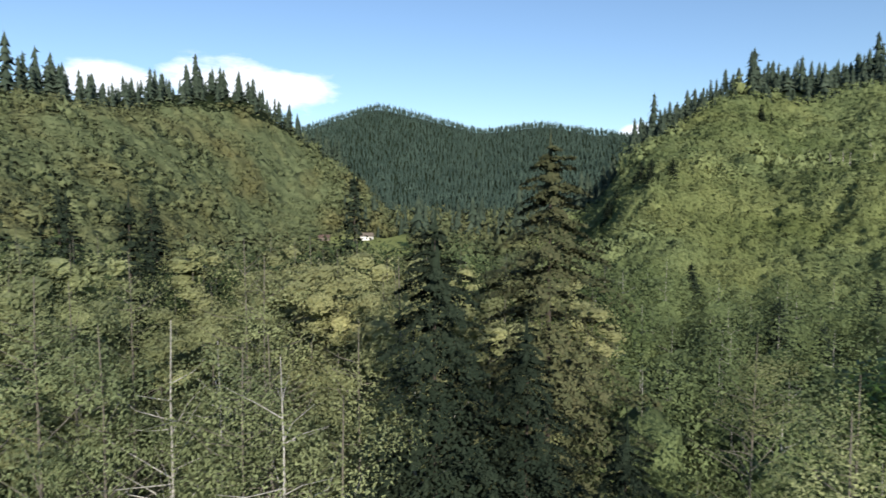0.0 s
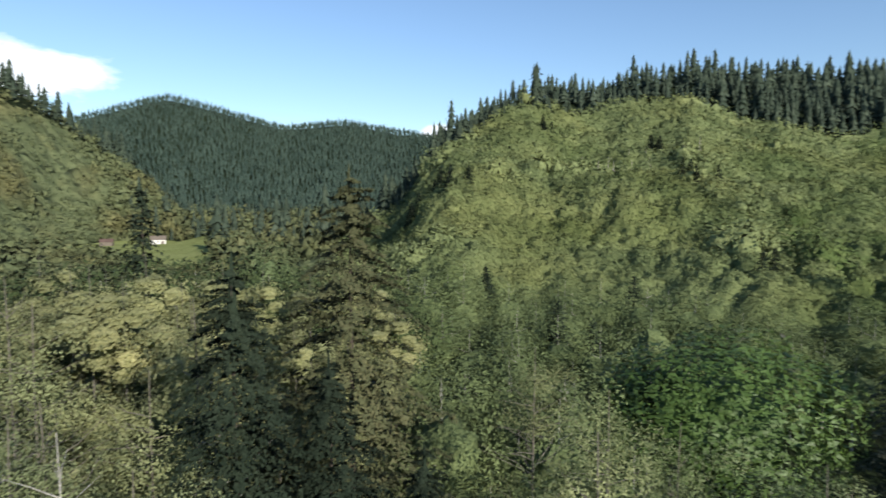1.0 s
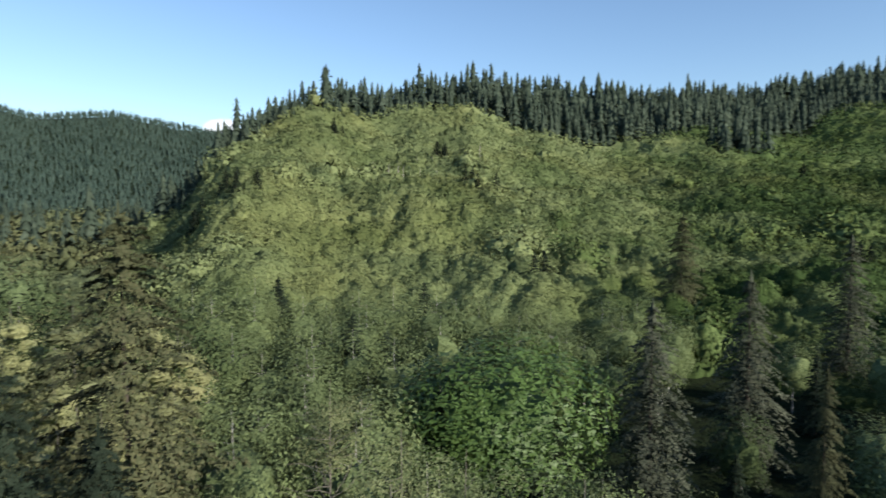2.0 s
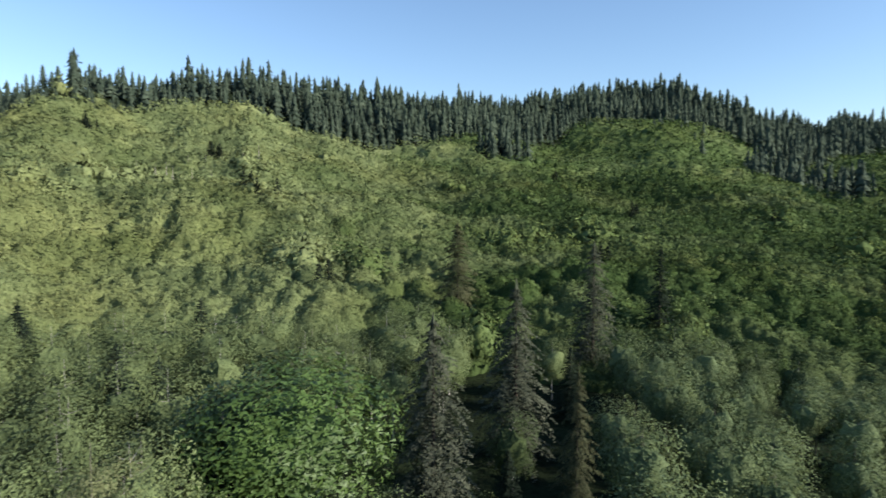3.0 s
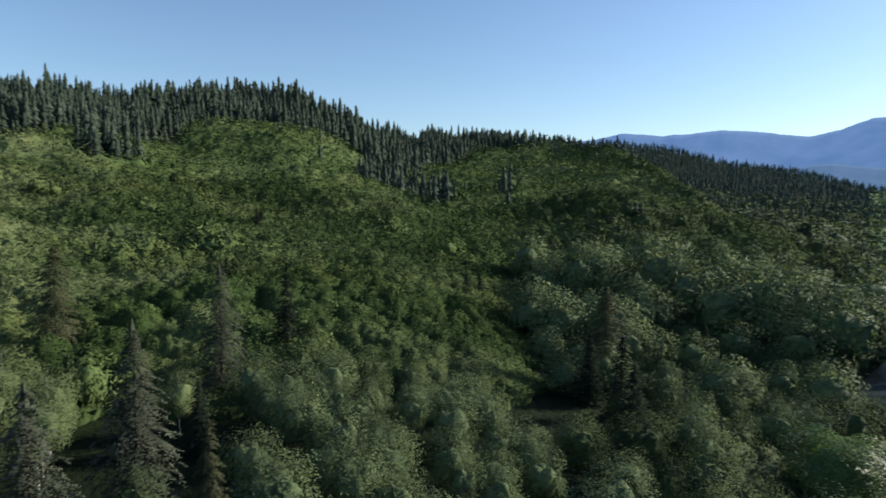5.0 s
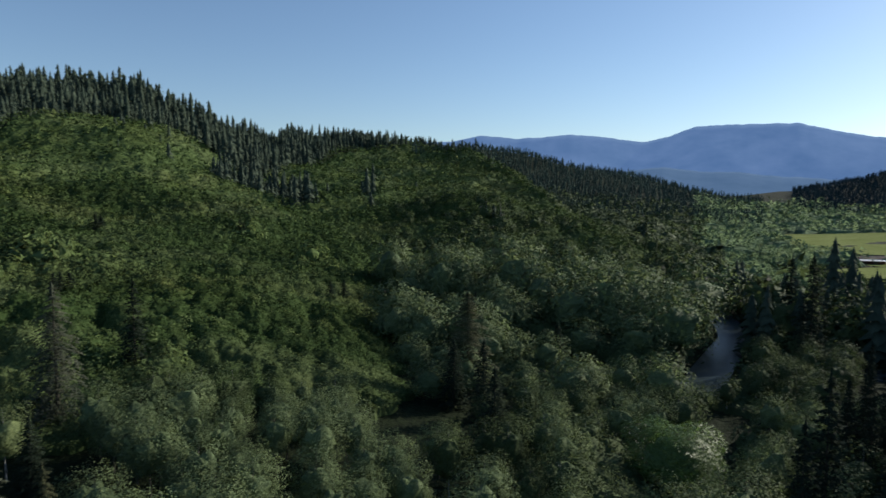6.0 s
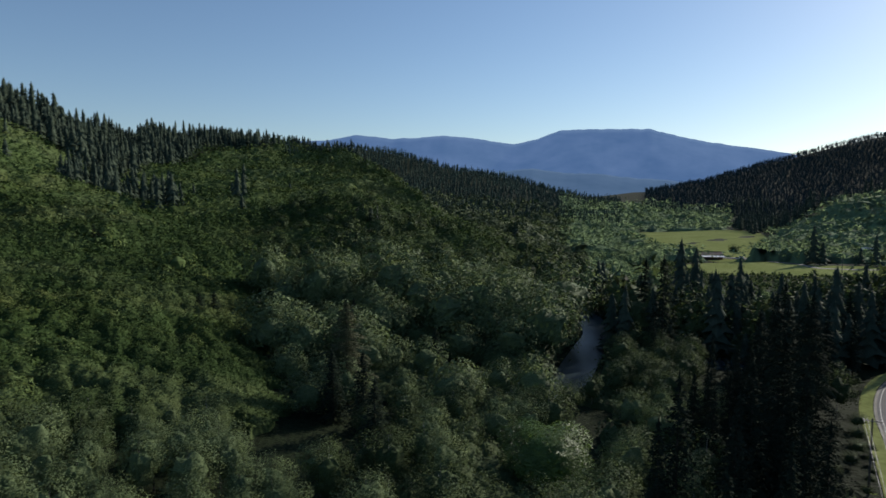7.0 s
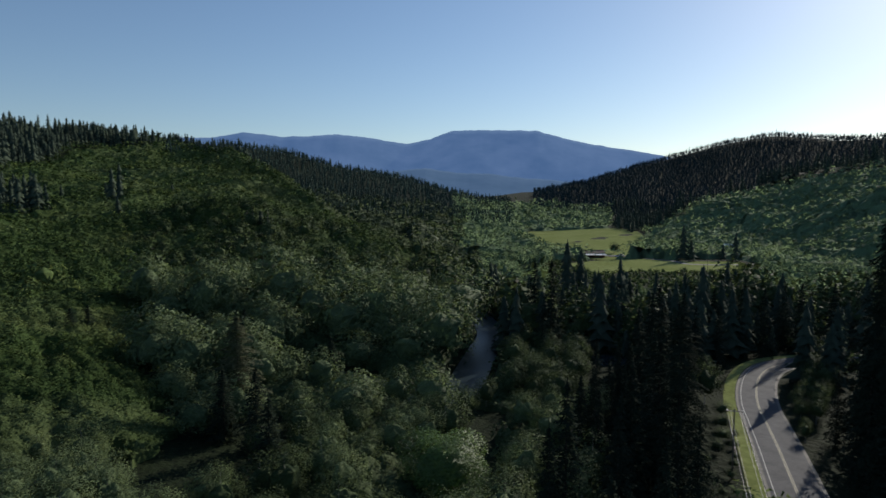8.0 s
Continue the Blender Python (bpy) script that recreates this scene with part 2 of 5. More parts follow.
CAR_GREY = solid("grey_car_paint", (0.20, 0.21, 0.23), (0.26, 0.27, 0.29), 0.5, rough=0.25, bump=0.0)
RUBBER = solid("black_tyre_rubber", (0.02, 0.02, 0.02), (0.035, 0.035, 0.035), 3.0, rough=0.9)


# ---- the lie of the land ----
# ridge line round the valley: bearing, distance, ground height, distance of the slope's foot
RIDGE_WEST = np.array([
    (-80, 430, 86, 120), (-35, 500, 102, 190), (-27, 560, 113, 290), (-20, 640, 136, 420), (-17, 650, 129, 470), (-14.2, 680, 107, 500), (-12, 700, 89, 515),
    (-9.5, 700, 63, 520), (-7, 700, 37, 520), (-5, 700, 14, 520), (-2, 400, 3, 260), (9, 360, 5, 180), (14, 330, 27, 110), (16, 340, 44, 97), (18.5, 355, 61, 92), (20.4, 380, 71, 90)])
RIDGE_NORTH = np.array([
    (23, 400, 88, 90), (25.5, 420, 100, 90), (32, 455, 105, 90), (34.5, 470, 113, 90), (39, 500, 123, 90), (43.6, 560, 120, 92), (49.5, 620, 126, 96),
    (53, 650, 132, 98), (59.4, 690, 136, 102), (64, 725, 138, 108), (66.4, 760, 143, 110), (68.2, 800, 160, 112), (72.5, 840, 168, 112), (76.5, 820, 155, 115),
    (80.7, 820, 135, 117), (84.4, 850, 122, 119), (87, 900, 118, 120)])
RIDGE_EAST = np.array([
    (91, 950, 125, 123), (95.3, 980, 127, 127), (99.5, 960, 126, 133), (104, 800, 98, 152), (107.6, 650, 64, 170), (110, 560, 46, 186), (113.7, 470, 29, 205),
    (118.7, 400, 15, 235), (123, 340, 4, 260), (130, 500, 0, 400), (141, 760, 6, 600), (147, 900, 50, 610), (152, 900, 76, 590), (158, 850, 86, 450),
    (170, 700, 90, 240), (220, 560, 80, 150), (280, 430, 80, 120)])
RIDGE = np.vstack([RIDGE_WEST, RIDGE_NORTH, RIDGE_EAST])
# the range behind it: bearing, distance, ground height
RANGE = np.array([
    (-40, 1900, 130), (-14, 1900, 230), (-7.5, 1900, 307), (-5.8, 1900, 320), (-2, 1900, 292), (3.4, 1900, 247), (8.9, 1900, 267),
    (12, 1900, 250), (16, 1850, 224), (30, 1700, 160), (95, 1400, 120), (103.8, 1300, 150), (108.6, 1300, 137), (113.7, 1300, 105),
    (119.2, 1300, 86), (123.6, 1300, 56), (126.5, 1400, 48), (129, 1500, 56), (132, 1550, 64), (135.8, 1800, 92), (142.3, 2000, 164), (146.7, 2000, 204),
    (150.4, 2000, 224), (153.5, 2000, 210), (155.4, 1975, 203), (158, 1950, 200), (200, 1900, 170), (280, 1900, 130)])


def round_valley(table, bearing):
    rows = np.vstack([table, table[:1] + np.array([360] + [0] * (table.shape[1] - 1))])
    b = (bearing - table[0, 0]) % 360 + table[0, 0]
    return [np.interp(b, rows[:, 0], rows[:, k]) for k in range(1, table.shape[1])]


def hash01(ix, iy, seed):
    v = np.sin(ix * 127.1 + iy * 311.7 + seed * 74.7) * 43758.5453
    return v - np.floor(v)


def value_noise(x, y, size, seed=0):
    """Smooth noise from 0 to 1 with bumps of the given size in metres."""
    u, v = x / size, y / size
    iu, iv = np.floor(u), np.floor(v)
    fu, fv = u - iu, v - iv
    fu, fv = fu * fu * (3 - 2 * fu), fv * fv * (3 - 2 * fv)
    a, b = hash01(iu, iv, seed), hash01(iu + 1, iv, seed)
    c, d = hash01(iu, iv + 1, seed), hash01(iu + 1, iv + 1, seed)
    return (a * (1 - fu) + b * fu) * (1 - fv) + (c * (1 - fu) + d * fu) * fv


ROAD = [(-60, 30), (-32, 2), (-6, -27), (14, -52), (25, -66), (36, -80), (47, -94), (58, -108.5), (67, -120), (74, -129), (81, -140), (86.5, -151), (89.5, -161), (89, -171), (84, -183), (74, -196), (60, -210)]
RIVER = [(190, -26), (175, -42), (162, -54), (150, -62), (134, -69), (123, -73), (118.5, -79), (125, -87), (137, -98.5), (151, -112), (167, -127), (190, -140), (216, -150), (240, -166), (262, -196), (270, -230)]


def smooth_line(pts, steps=8):
    """Points of a smooth curve through pts (Catmull-Rom)."""
    p = np.array([pts[0]] + list(pts) + [pts[-1]], float)
    out = []
    for i in range(1, len(p) - 2):
        for s in np.arange(steps) / steps:
            a, b, c, d = p[i - 1], p[i], p[i + 1], p[i + 2]
            out.append(0.5 * (2 * b + (c - a) * s + (2 * a - 5 * b + 4 * c - d) * s ** 2 + (3 * b - a - 3 * c + d) * s ** 3))
    out.append(p[-1])
    return np.array(out)


ROAD_LINE, RIVER_LINE = smooth_line(ROAD), smooth_line(RIVER)


def line_gap(x, y, line):
    """Distance of points from a polyline."""
    best = np.full(np.shape(x), 1e9)
    for (ax, ay), (bx, by) in zip(line[:-1], line[1:]):
        dx, dy = bx - ax, by - ay
        t = np.clip(((x - ax) * dx + (y - ay) * dy) / (dx * dx + dy * dy + 1e-9), 0, 1)
        best = np.minimum(best, np.hypot(x - ax - t * dx, y - ay - t * dy))
    return best


# rises and hollows on the slopes: bearing, distance, height, breadth
KNOLLS = [(39, 232, 9, 45), (50, 255, 8, 32), (77, 610, 14, 75), (84, 380, 9, 50), (96, 500, 12, 70), (103, 400, 10, 55), (28, 250, 6, 60),
          (52, 470, -10, 50), (54, 380, -10, 40), (55.5, 310, -8, 30), (66, 560, -10, 50), (86, 560, -14, 60), (88, 450, -8, 45), (47, 420, 8, 40), (92, 250, 4, 40)]


def terrain(x, y):
    """Height of the ground."""
    x, y = np.asarray(x, float), np.asarray(y, float)
    r, b = np.hypot(x, y), np.degrees(np.arctan2(x, y))
    far, high, foot = round_valley(RIDGE, b)
    s = np.clip((r - foot) / (far - foot), 0, 1)
    lift = 9 * np.interp(b, [5, 20, 85, 100], [0, 1, 1, 0]) * np.clip((r - 70) / 90, 0, 1) * np.clip(high / 40, 0, 1)
    z = lift + np.maximum(high - lift, 0) * s ** np.interp(b, [-15, 10, 18, 27, 34, 42, 95, 106, 115], [1.25, 1.25, 1.4, 2.2, 1.9, 1.9, 1.9, 1.5, 1.25])
    z = z - np.clip(r - far, 0, 600) * 0.10 * (high > 12)
    far2, high2 = round_valley(RANGE, b)
    s2 = np.clip((r - 0.5 * far2) / (0.5 * far2), 0, 1)
    z = np.maximum(z, high2 * s2 ** 1.4 - np.clip(r - far2, 0, 900) * 0.1)
    slope = np.clip(z / 30, 0, 1) * np.clip((1250 - r) / 400, 0, 1)
    z = z + slope * (9 * (value_noise(x, y, 95, 3) - 0.5) + 9 * (value_noise(x, y, 52, 5) - 0.5) + 4 * (value_noise(x, y, 25, 8) - 0.5) * np.clip((700 - r) / 250, 0, 1))
    # knolls on the long eastern slope
    for kb, kr, kh, kw in KNOLLS:
        kx, ky = compass(kb, kr)
        z = z + kh * np.exp(-((x - kx) ** 2 + (y - ky) ** 2) / kw ** 2)
    near = r < 420
    if np.any(near):
        g = line_gap(x, y, RIVER_LINE)
        z = z - 2.2 * np.clip(1 - (g - 5) / 7, 0, 1) * (r < 420)
        g2 = np.hypot((x - 120), (y + 133))
        z = z - 1.6 * np.clip(1 - (g2 - 4) / 5, 0, 1)
    return z


def ground_at(x, y):
    return float(terrain(np.array([x]), np.array([y]))[0])


# ---- mesh helpers ----
def mesh_of(name, verts, faces, mats, which=None, smooth=False, crown=None):
    """A mesh from arrays: faces is one array of triangles or of quads, or a list of both."""
    verts = np.asarray(verts, np.float32)
    groups = faces if isinstance(faces, list) and isinstance(faces[0], np.ndarray) else [faces]
    groups = [np.asarray(f, np.int32) for f in groups if len(f)]
    m = bpy.data.meshes.new(name)
    m.vertices.add(len(verts))
    m.vertices.foreach_set("co", verts.ravel())
    loops = np.concatenate([f.ravel() for f in groups])
    sizes = np.concatenate([np.full(len(f), f.shape[1], np.int32) for f in groups])
    m.loops.add(len(loops))
    m.loops.foreach_set("vertex_index", loops)
    m.polygons.add(len(sizes))
    m.polygons.foreach_set("loop_start", np.concatenate([[0], np.cumsum(sizes)[:-1]]).astype(np.int32))
    for mat in mats:
        m.materials.append(mat)
    if which is not None:
        m.polygons.foreach_set("material_index", np.asarray(which, np.int32))
    m.polygons.foreach_set("use_smooth", np.full(len(sizes), smooth))
    m.update(calc_edges=True)
    if crown is not None:
        m.attributes.new("crown_normal", 'FLOAT_VECTOR', 'POINT').data.foreach_set("vector", np.asarray(crown, np.float32).ravel())
    return m


def part(name, bm, material, parent, label=""):
    """One bmesh as one mesh object under a thing or a part."""
    me = bpy.data.meshes.new(name)
    bm.to_mesh(me)
    bm.free()
    me.materials.append(material)
    ob = new(name, me)
    ob.parent = parent
    return tagged(ob, label)


def thing(name, x, y, z, label, category, group="", turn=0.0):
    ob = new(name)
    ob.matrix_basis = pose(x, y, z, 0, 0, turn)
    return tagged(ob, label, category, group)


def add_box(bm, cx, cy, cz, sx_, sy_, sz_, bevel=0.0, turn=0.0):
    g = bmesh.ops.create_cube(bm, size=1.0, matrix=pose(cx, cy, cz, 0, 0, turn) @ Matrix.Diagonal((sx_, sy_, sz_, 1)))
    if bevel:
        es = list({e for v in g["verts"] for e in v.link_edges})
        bmesh.ops.bevel(bm, geom=es, offset=bevel, segments=1, affect='EDGES')


def tube(points, radii, sides=6):
    """A tapering tube along points: vertices and quads."""
    points, V, F = np.asarray(points, float), [], []
    for i, p in enumerate(points):
        d = points[min(i + 1, len(points) - 1)] - points[max(i - 1, 0)]
        d = d / (np.linalg.norm(d) + 1e-9)
        a = np.cross(d, (0.31, 0.95, 0.05))
        a /= np.linalg.norm(a) + 1e-9
        b = np.cross(d, a)
        for k in range(sides):
            w = 2 * math.pi * k / sides
            V.append(p + radii[i] * (math.cos(w) * a + math.sin(w) * b))
    for i in range(len(points) - 1):
        for k in range(sides):
            k2 = (k + 1) % sides
            F.append((i * sides + k, i * sides + k2, (i + 1) * sides + k2, (i + 1) * sides + k))
    return np.array(V), np.array(F)


def joined(pieces):
    V, F, n = [], [], 0
    for v, f in pieces:
        V.append(v)
        F.append(np.asarray(f) + n)
        n += len(v)
    return np.concatenate(V), np.concatenate(F)


# ---- trees ----
def leaf_tris(rng, pos, nrm, size, jitter=0.6):
    """Small leaf clumps seen from afar: one pointed triangle each."""
    n = len(pos)
    face = nrm + np.array([0, 0, 0.25])
    face = np.repeat(face / (np.linalg.norm(face, axis=1, keepdims=True) + 1e-9), 3, axis=0)
    nrm = nrm + rng.normal(0, jitter, (n, 3))
    nrm /= np.linalg.norm(nrm, axis=1, keepdims=True) + 1e-9
    a = np.cross(nrm, rng.normal(0, 1, (n, 3)))
    a /= np.linalg.norm(a, axis=1, keepdims=True) + 1e-9
    b = np.cross(nrm, a)
    s = size * rng.uniform(0.6, 1.35, (n, 1))
    V = np.stack([pos + a * s * 1.35, pos - a * s * 0.7 + b * s * 0.52, pos - a * s * 0.7 - b * s * 0.52], 1).reshape(-1, 3)
    return V, np.arange(3 * n).reshape(-1, 3), face


def crown_points(rng, n, height, radius, lobes, base=0.25, flat=0.75, thick=0.28):
    """Points and outward directions over the lobes of a broad crown that stands on z = 0."""
    ang = rng.uniform(0, 2 * math.pi, lobes)
    hz = rng.uniform(base, 0.86, lobes)
    spread = np.sqrt(np.clip(1 - ((hz - 0.45) / 0.58) ** 2, 0.05, 1)) * radius * rng.uniform(0.25, 0.72, lobes)
    C = np.stack([np.cos(ang) * spread, np.sin(ang) * spread, hz * height], 1)
    C[0] = (0, 0, height * 0.80)
    R = radius * rng.uniform(0.34, 0.58, lobes)
    R[0] = radius * 0.42
    k = rng.integers(0, lobes, n)
    d = rng.normal(0, 1, (n, 3))
    d[:, 2] = np.abs(d[:, 2]) * 1.1 - 0.35
    d /= np.linalg.norm(d, axis=1, keepdims=True)
    pos = C[k] + d * (R[k] * (1 - thick * rng.random(n) ** 1.5))[:, None] * np.array([1, 1, flat])
    inside = np.zeros(n, bool)
    for j in range(lobes):
        inside |= (np.linalg.norm((pos - C[j]) / np.array([1, 1, flat]), axis=1) < R[j] * 0.66) & (k != j)
    return pos[~inside], d[~inside], C, R


def blob(C, R, flat, shrink, sides=6):
    """The dim inner mass of a crown: one low dome to a lobe."""
    pieces = []
    for c, r in zip(C, R):
        r = r * shrink
        V = [c + np.array([0, 0, r * flat])]
        for e in (0.5, -0.15, -0.75):
            for kk in range(sides):
                w = 2 * math.pi * (kk + e) / sides
                V.append(c + r * np.array([math.cos(w) * math.sqrt(1 - e * e), math.sin(w) * math.sqrt(1 - e * e), e * flat]))
        F = [(0, 1 + kk, 1 + (kk + 1) % sides) for kk in range(sides)]
        T = []
        for lv in range(2):
            for kk in range(sides):
                a, b = 1 + lv * sides + kk, 1 + lv * sides + (kk + 1) % sides
                T += [(a, a + sides, b), (b, a + sides, b + sides)]
        pieces.append((np.array(V), np.array(F + T)))
    return joined(pieces)


def broadleaf_crown(seed, n, height, radius, lobes, leaf, flat=0.75, shrink=0.72, base=0.25, thick=0.28, core=True):
    rng = np.random.default_rng(seed)
    pos, d, C, R = crown_points(rng, n, height, radius, lobes, base, flat, thick)
    mid = np.array([0, 0, height * 0.45])
    whole = (pos - mid) / np.array([radius, radius, height * 0.55])
    V, Q, N = leaf_tris(rng, pos, d * 0.75 + whole * 0.6, leaf)
    if not core:
        return V, [Q], N
    bv, bf = blob(C, R, flat, shrink)
    bn = (bv - mid) / np.array([radius, radius, height * 0.55])
    return np.concatenate([V, bv]), [Q, bf + len(V)], np.concatenate([N, bn])


def trunk_mesh(seed, height, foot, lean=0.02, limbs=6, limb_from=0.35, limb_len=0.28, sides=7, stout=0.3):
    rng = np.random.default_rng(seed)
    n = 9
    z = np.linspace(0, height, n)
    wob = np.cumsum(rng.normal(0, lean * height / n, (n, 2)), axis=0)
    wob -= wob[0]
    axis = np.column_stack([wob, z])
    axis[0, 2] = -0.6
    rad = foot * (1 - 0.92 * (z / height)) * (1 + 0.5 * np.exp(-z / 0.8))
    limb_pieces = []
    for _ in range(limbs):
        s = rng.uniform(limb_from, 0.93)
        p = np.array([np.interp(s * height, z, axis[:, k]) for k in range(3)])
        w = rng.uniform(0, 2 * math.pi)
        ln = limb_len * height * (1.15 - s) * rng.uniform(0.6, 1.2)
        d = np.array([math.cos(w), math.sin(w), rng.uniform(0.15, 0.8)])
        bend = np.array([rng.normal(0, 0.12), rng.normal(0, 0.12), 0]) * ln
        q = [p, p + d * ln * 0.5 + bend, p + d * ln * np.array([1, 1, 1.15])]
        r0 = foot * (1 - s) * stout + 0.02
        limb_pieces.append(tube(q, [r0, r0 * 0.6, r0 * 0.15], 5))
    return tube(axis, rad, sides), limb_pieces


def wood_parts(bark, *args, **kw):
    """The trunk and the limbs of a tree as named meshes."""
    (tv, tf), limb_pieces = trunk_mesh(*args, **kw)
    out = [("trunk", mesh_of("trunk", tv, tf, [bark], smooth=True))]
    if limb_pieces:
        lv, lf = joined(limb_pieces)
        out.append(("branchwork", mesh_of("branchwork", lv, lf, [bark], smooth=True)))
    return out


def conifer_parts(seed, height, radius, whorls, per, tufts, needle=0.4, droop=0.35, bare=0.08, ragged=0.25, tip_pow=0.8, broad=0.22, top_close=1.0):
    """Boughs of a conifer: drooping sprays of needle tufts in whorls round a straight stem."""
    rng = np.random.default_rng(seed)
    P, D, S = [], [], []
    for i in range(whorls):
        f = min(max((i + rng.uniform(-0.3, 0.3)) / whorls, 0.0), 1.0)
        f = 1 - (1 - f) ** top_close
        zz = height * (bare + (0.985 - bare) * f)
        reach = radius * (1 - f) ** tip_pow * (0.6 + 0.4 * min(1, f * 6 + 0.35)) + 0.15
        for k in range(per):
            if rng.random() < ragged * 0.4:
                continue
            w = 2 * math.pi * (k + rng.uniform(-0.4, 0.4)) / per + i * 2.4
            ln = reach * rng.uniform(1 - ragged, 1 + ragged * 0.5)
            n = max(3, tufts // 6, int(tufts * (0.35 + 0.65 * ln / radius)))
            u = rng.uniform(0.12, 1.05, n)
            side = rng.normal(0, broad, n) * ln * (1.15 - u)
            out, across = np.array([math.cos(w), math.sin(w)]), np.array([-math.sin(w), math.cos(w)])
            xy = out * (u * ln)[:, None] + across * side[:, None]
            hang, start = droop * rng.uniform(0.55, 1.45), zz + rng.uniform(-0.5, 0.5) * height / whorls
            z = start + (0.3 * (f - 0.35) * u - hang * u ** 1.7) * ln - np.abs(side) * 0.45 - rng.uniform(0, 0.25, n) * ln * 0.25
            P.append(np.column_stack([xy, z]))
            D.append(np.column_stack([np.tile(out, (n, 1)) * 0.55, np.full(n, 0.75)]))
            S.append(np.full(n, needle * (0.6 + 0.4 * ln / radius)))
    P, D, S = np.concatenate(P), np.concatenate(D), np.concatenate(S)
    V, F, N = leaf_tris(rng, P, D, S[:, None], 0.45)
    top = np.array([[0, 0, height * 1.02], [0.34, 0, height * 0.9], [-0.17, 0.3, height * 0.9], [-0.17, -0.3, height * 0.9]])
    F = np.concatenate([F, np.array([(0, 1, 2), (0, 2, 3), (0, 3, 1)]) + len(V)])
    radial = P[:, :2] / (np.hypot(P[:, 0], P[:, 1])[:, None] + 0.4)
    N = np.repeat(np.column_stack([radial * 0.85, np.full(len(P), 0.5)]), 3, axis=0)
    return np.concatenate([V, top]), F, np.concatenate([N, np.array([[0, 0, 1.0], [1, 0, 0.3], [-0.5, 0.8, 0.3], [-0.5, -0.8, 0.3]])])


TREES = {}


def tree_kind(kind, variant, build):
    """Trunk and crown meshes of one variant of a kind of tree, built once."""
    if (kind, variant) not in TREES:
        TREES[kind, variant] = build(variant)
    return TREES[kind, variant]


def plant(name, meshes, x, y, scale, turn, label, category, group, tall=1.0):
    """One tree as a thing: trunk and crown on the ground."""
    root = new(name)
    root.matrix_basis = pose(x, y, ground_at(x, y), 0, 0, turn) @ Matrix.Diagonal((scale, scale, scale * tall, 1))
    tagged(root, label, category, group)
    for pn, me in meshes:
        ob = new(pn, me)
        ob.parent = root
        if pn == "branchwork":
            tagged(ob, kind="stuff")
    return root


def build_conifer(needles, height, radius, whorls, per, tufts, **kw):
    def build(v):
        cv, cf, cn = conifer_parts(100 + v * 7, height, radius, whorls, per, tufts, **kw)
        return wood_parts(CONIFER_BARK, 200 + v, height * 0.97, height * 0.011, 0.004, 0) + [("crown", mesh_of("crown", cv, cf, [needles], crown=cn))]
    return build


def build_dome(leafmat, bark, height, radius, n, lobes, leaf, limbs=4, cols=14, rows=7):
    """A tree whose crown is one rounded dome of leaf clumps down to near the ground."""
    def build(v):
        cv, cf, cn = bush(500 + v * 13, n, lobes, leaf, cols, rows, height * 0.97, radius)
        return wood_parts(bark, 400 + v, height * 0.8, height * 0.0055 + 0.04, 0.02, limbs, limb_from=0.3) + [("crown", mesh_of("crown", cv + np.array([0, 0, height * 0.04]), cf, [leafmat], crown=cn))]
    return build


def build_broadleaf(leafmat, bark, height, radius, n, lobes, leaf, stem=0.35, limbs=8, **kw):
    def build(v):
        cv, cf, cn = broadleaf_crown(300 + v * 11, n, height * (1 - stem), radius, lobes, leaf, **kw)
        cv = cv + np.array([0, 0, height * stem])
        return wood_parts(bark, 400 + v, height * 0.93, height * 0.0055 + 0.04, 0.02, limbs, limb_from=stem * 0.8) + [("crown", mesh_of("crown", cv, cf, [leafmat], crown=cn))]
    return build


# ---- ground ----
def ground_material():
    m, n, l, out = nodes_of("shade_dark_floor")
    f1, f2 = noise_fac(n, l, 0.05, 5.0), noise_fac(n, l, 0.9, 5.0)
    # far darker than soil: the shade in gaps between trees is put into the colour
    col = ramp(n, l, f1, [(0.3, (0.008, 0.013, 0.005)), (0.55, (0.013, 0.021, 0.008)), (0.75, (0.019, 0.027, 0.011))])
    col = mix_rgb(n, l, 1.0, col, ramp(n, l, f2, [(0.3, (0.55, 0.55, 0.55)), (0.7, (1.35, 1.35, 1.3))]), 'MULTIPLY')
    p = n.new("ShaderNodeBsdfPrincipled")
    l.new(col, p.inputs["Base Color"])
    p.inputs["Roughness"].default_value = 0.95
    p.inputs["Specular IOR Level"].default_value = 0.1
    bp = n.new("ShaderNodeBump")
    bp.inputs["Strength"].default_value = 0.8
    bp.inputs["Distance"].default_value = 0.6
    l.new(f2, bp.inputs["Height"])
    l.new(bp.outputs[0], p.inputs["Normal"])
    l.new(p.outputs[0], out.inputs[0])
    return m


def build_ground():
    rings = np.concatenate([[0.0], np.linspace(6, 60, 10), np.linspace(64, 300, 60), np.geomspace(306, 1400, 70), np.geomspace(1440, 4900, 26)])
    bear = np.radians(np.arange(0, 360, 1.0))
    X, Y = rings[:, None] * np.sin(bear)[None], rings[:, None] * np.cos(bear)[None]
    Z = terrain(X.ravel(), Y.ravel()).reshape(X.shape)
    V = np.stack([X, Y, Z], -1).reshape(-1, 3)
    nb = len(bear)
    i, k = np.meshgrid(np.arange(len(rings) - 1), np.arange(nb), indexing="ij")
    k2 = (k + 1) % nb
    F = np.stack([i * nb + k, (i + 1) * nb + k, (i + 1) * nb + k2, i * nb + k2], -1).reshape(-1, 4)
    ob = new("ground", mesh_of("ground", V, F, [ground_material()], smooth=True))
    tagged(ob, "green-brown forest floor of valley and hills, darkened for tree shade", "ground", kind="structure")


build_ground()


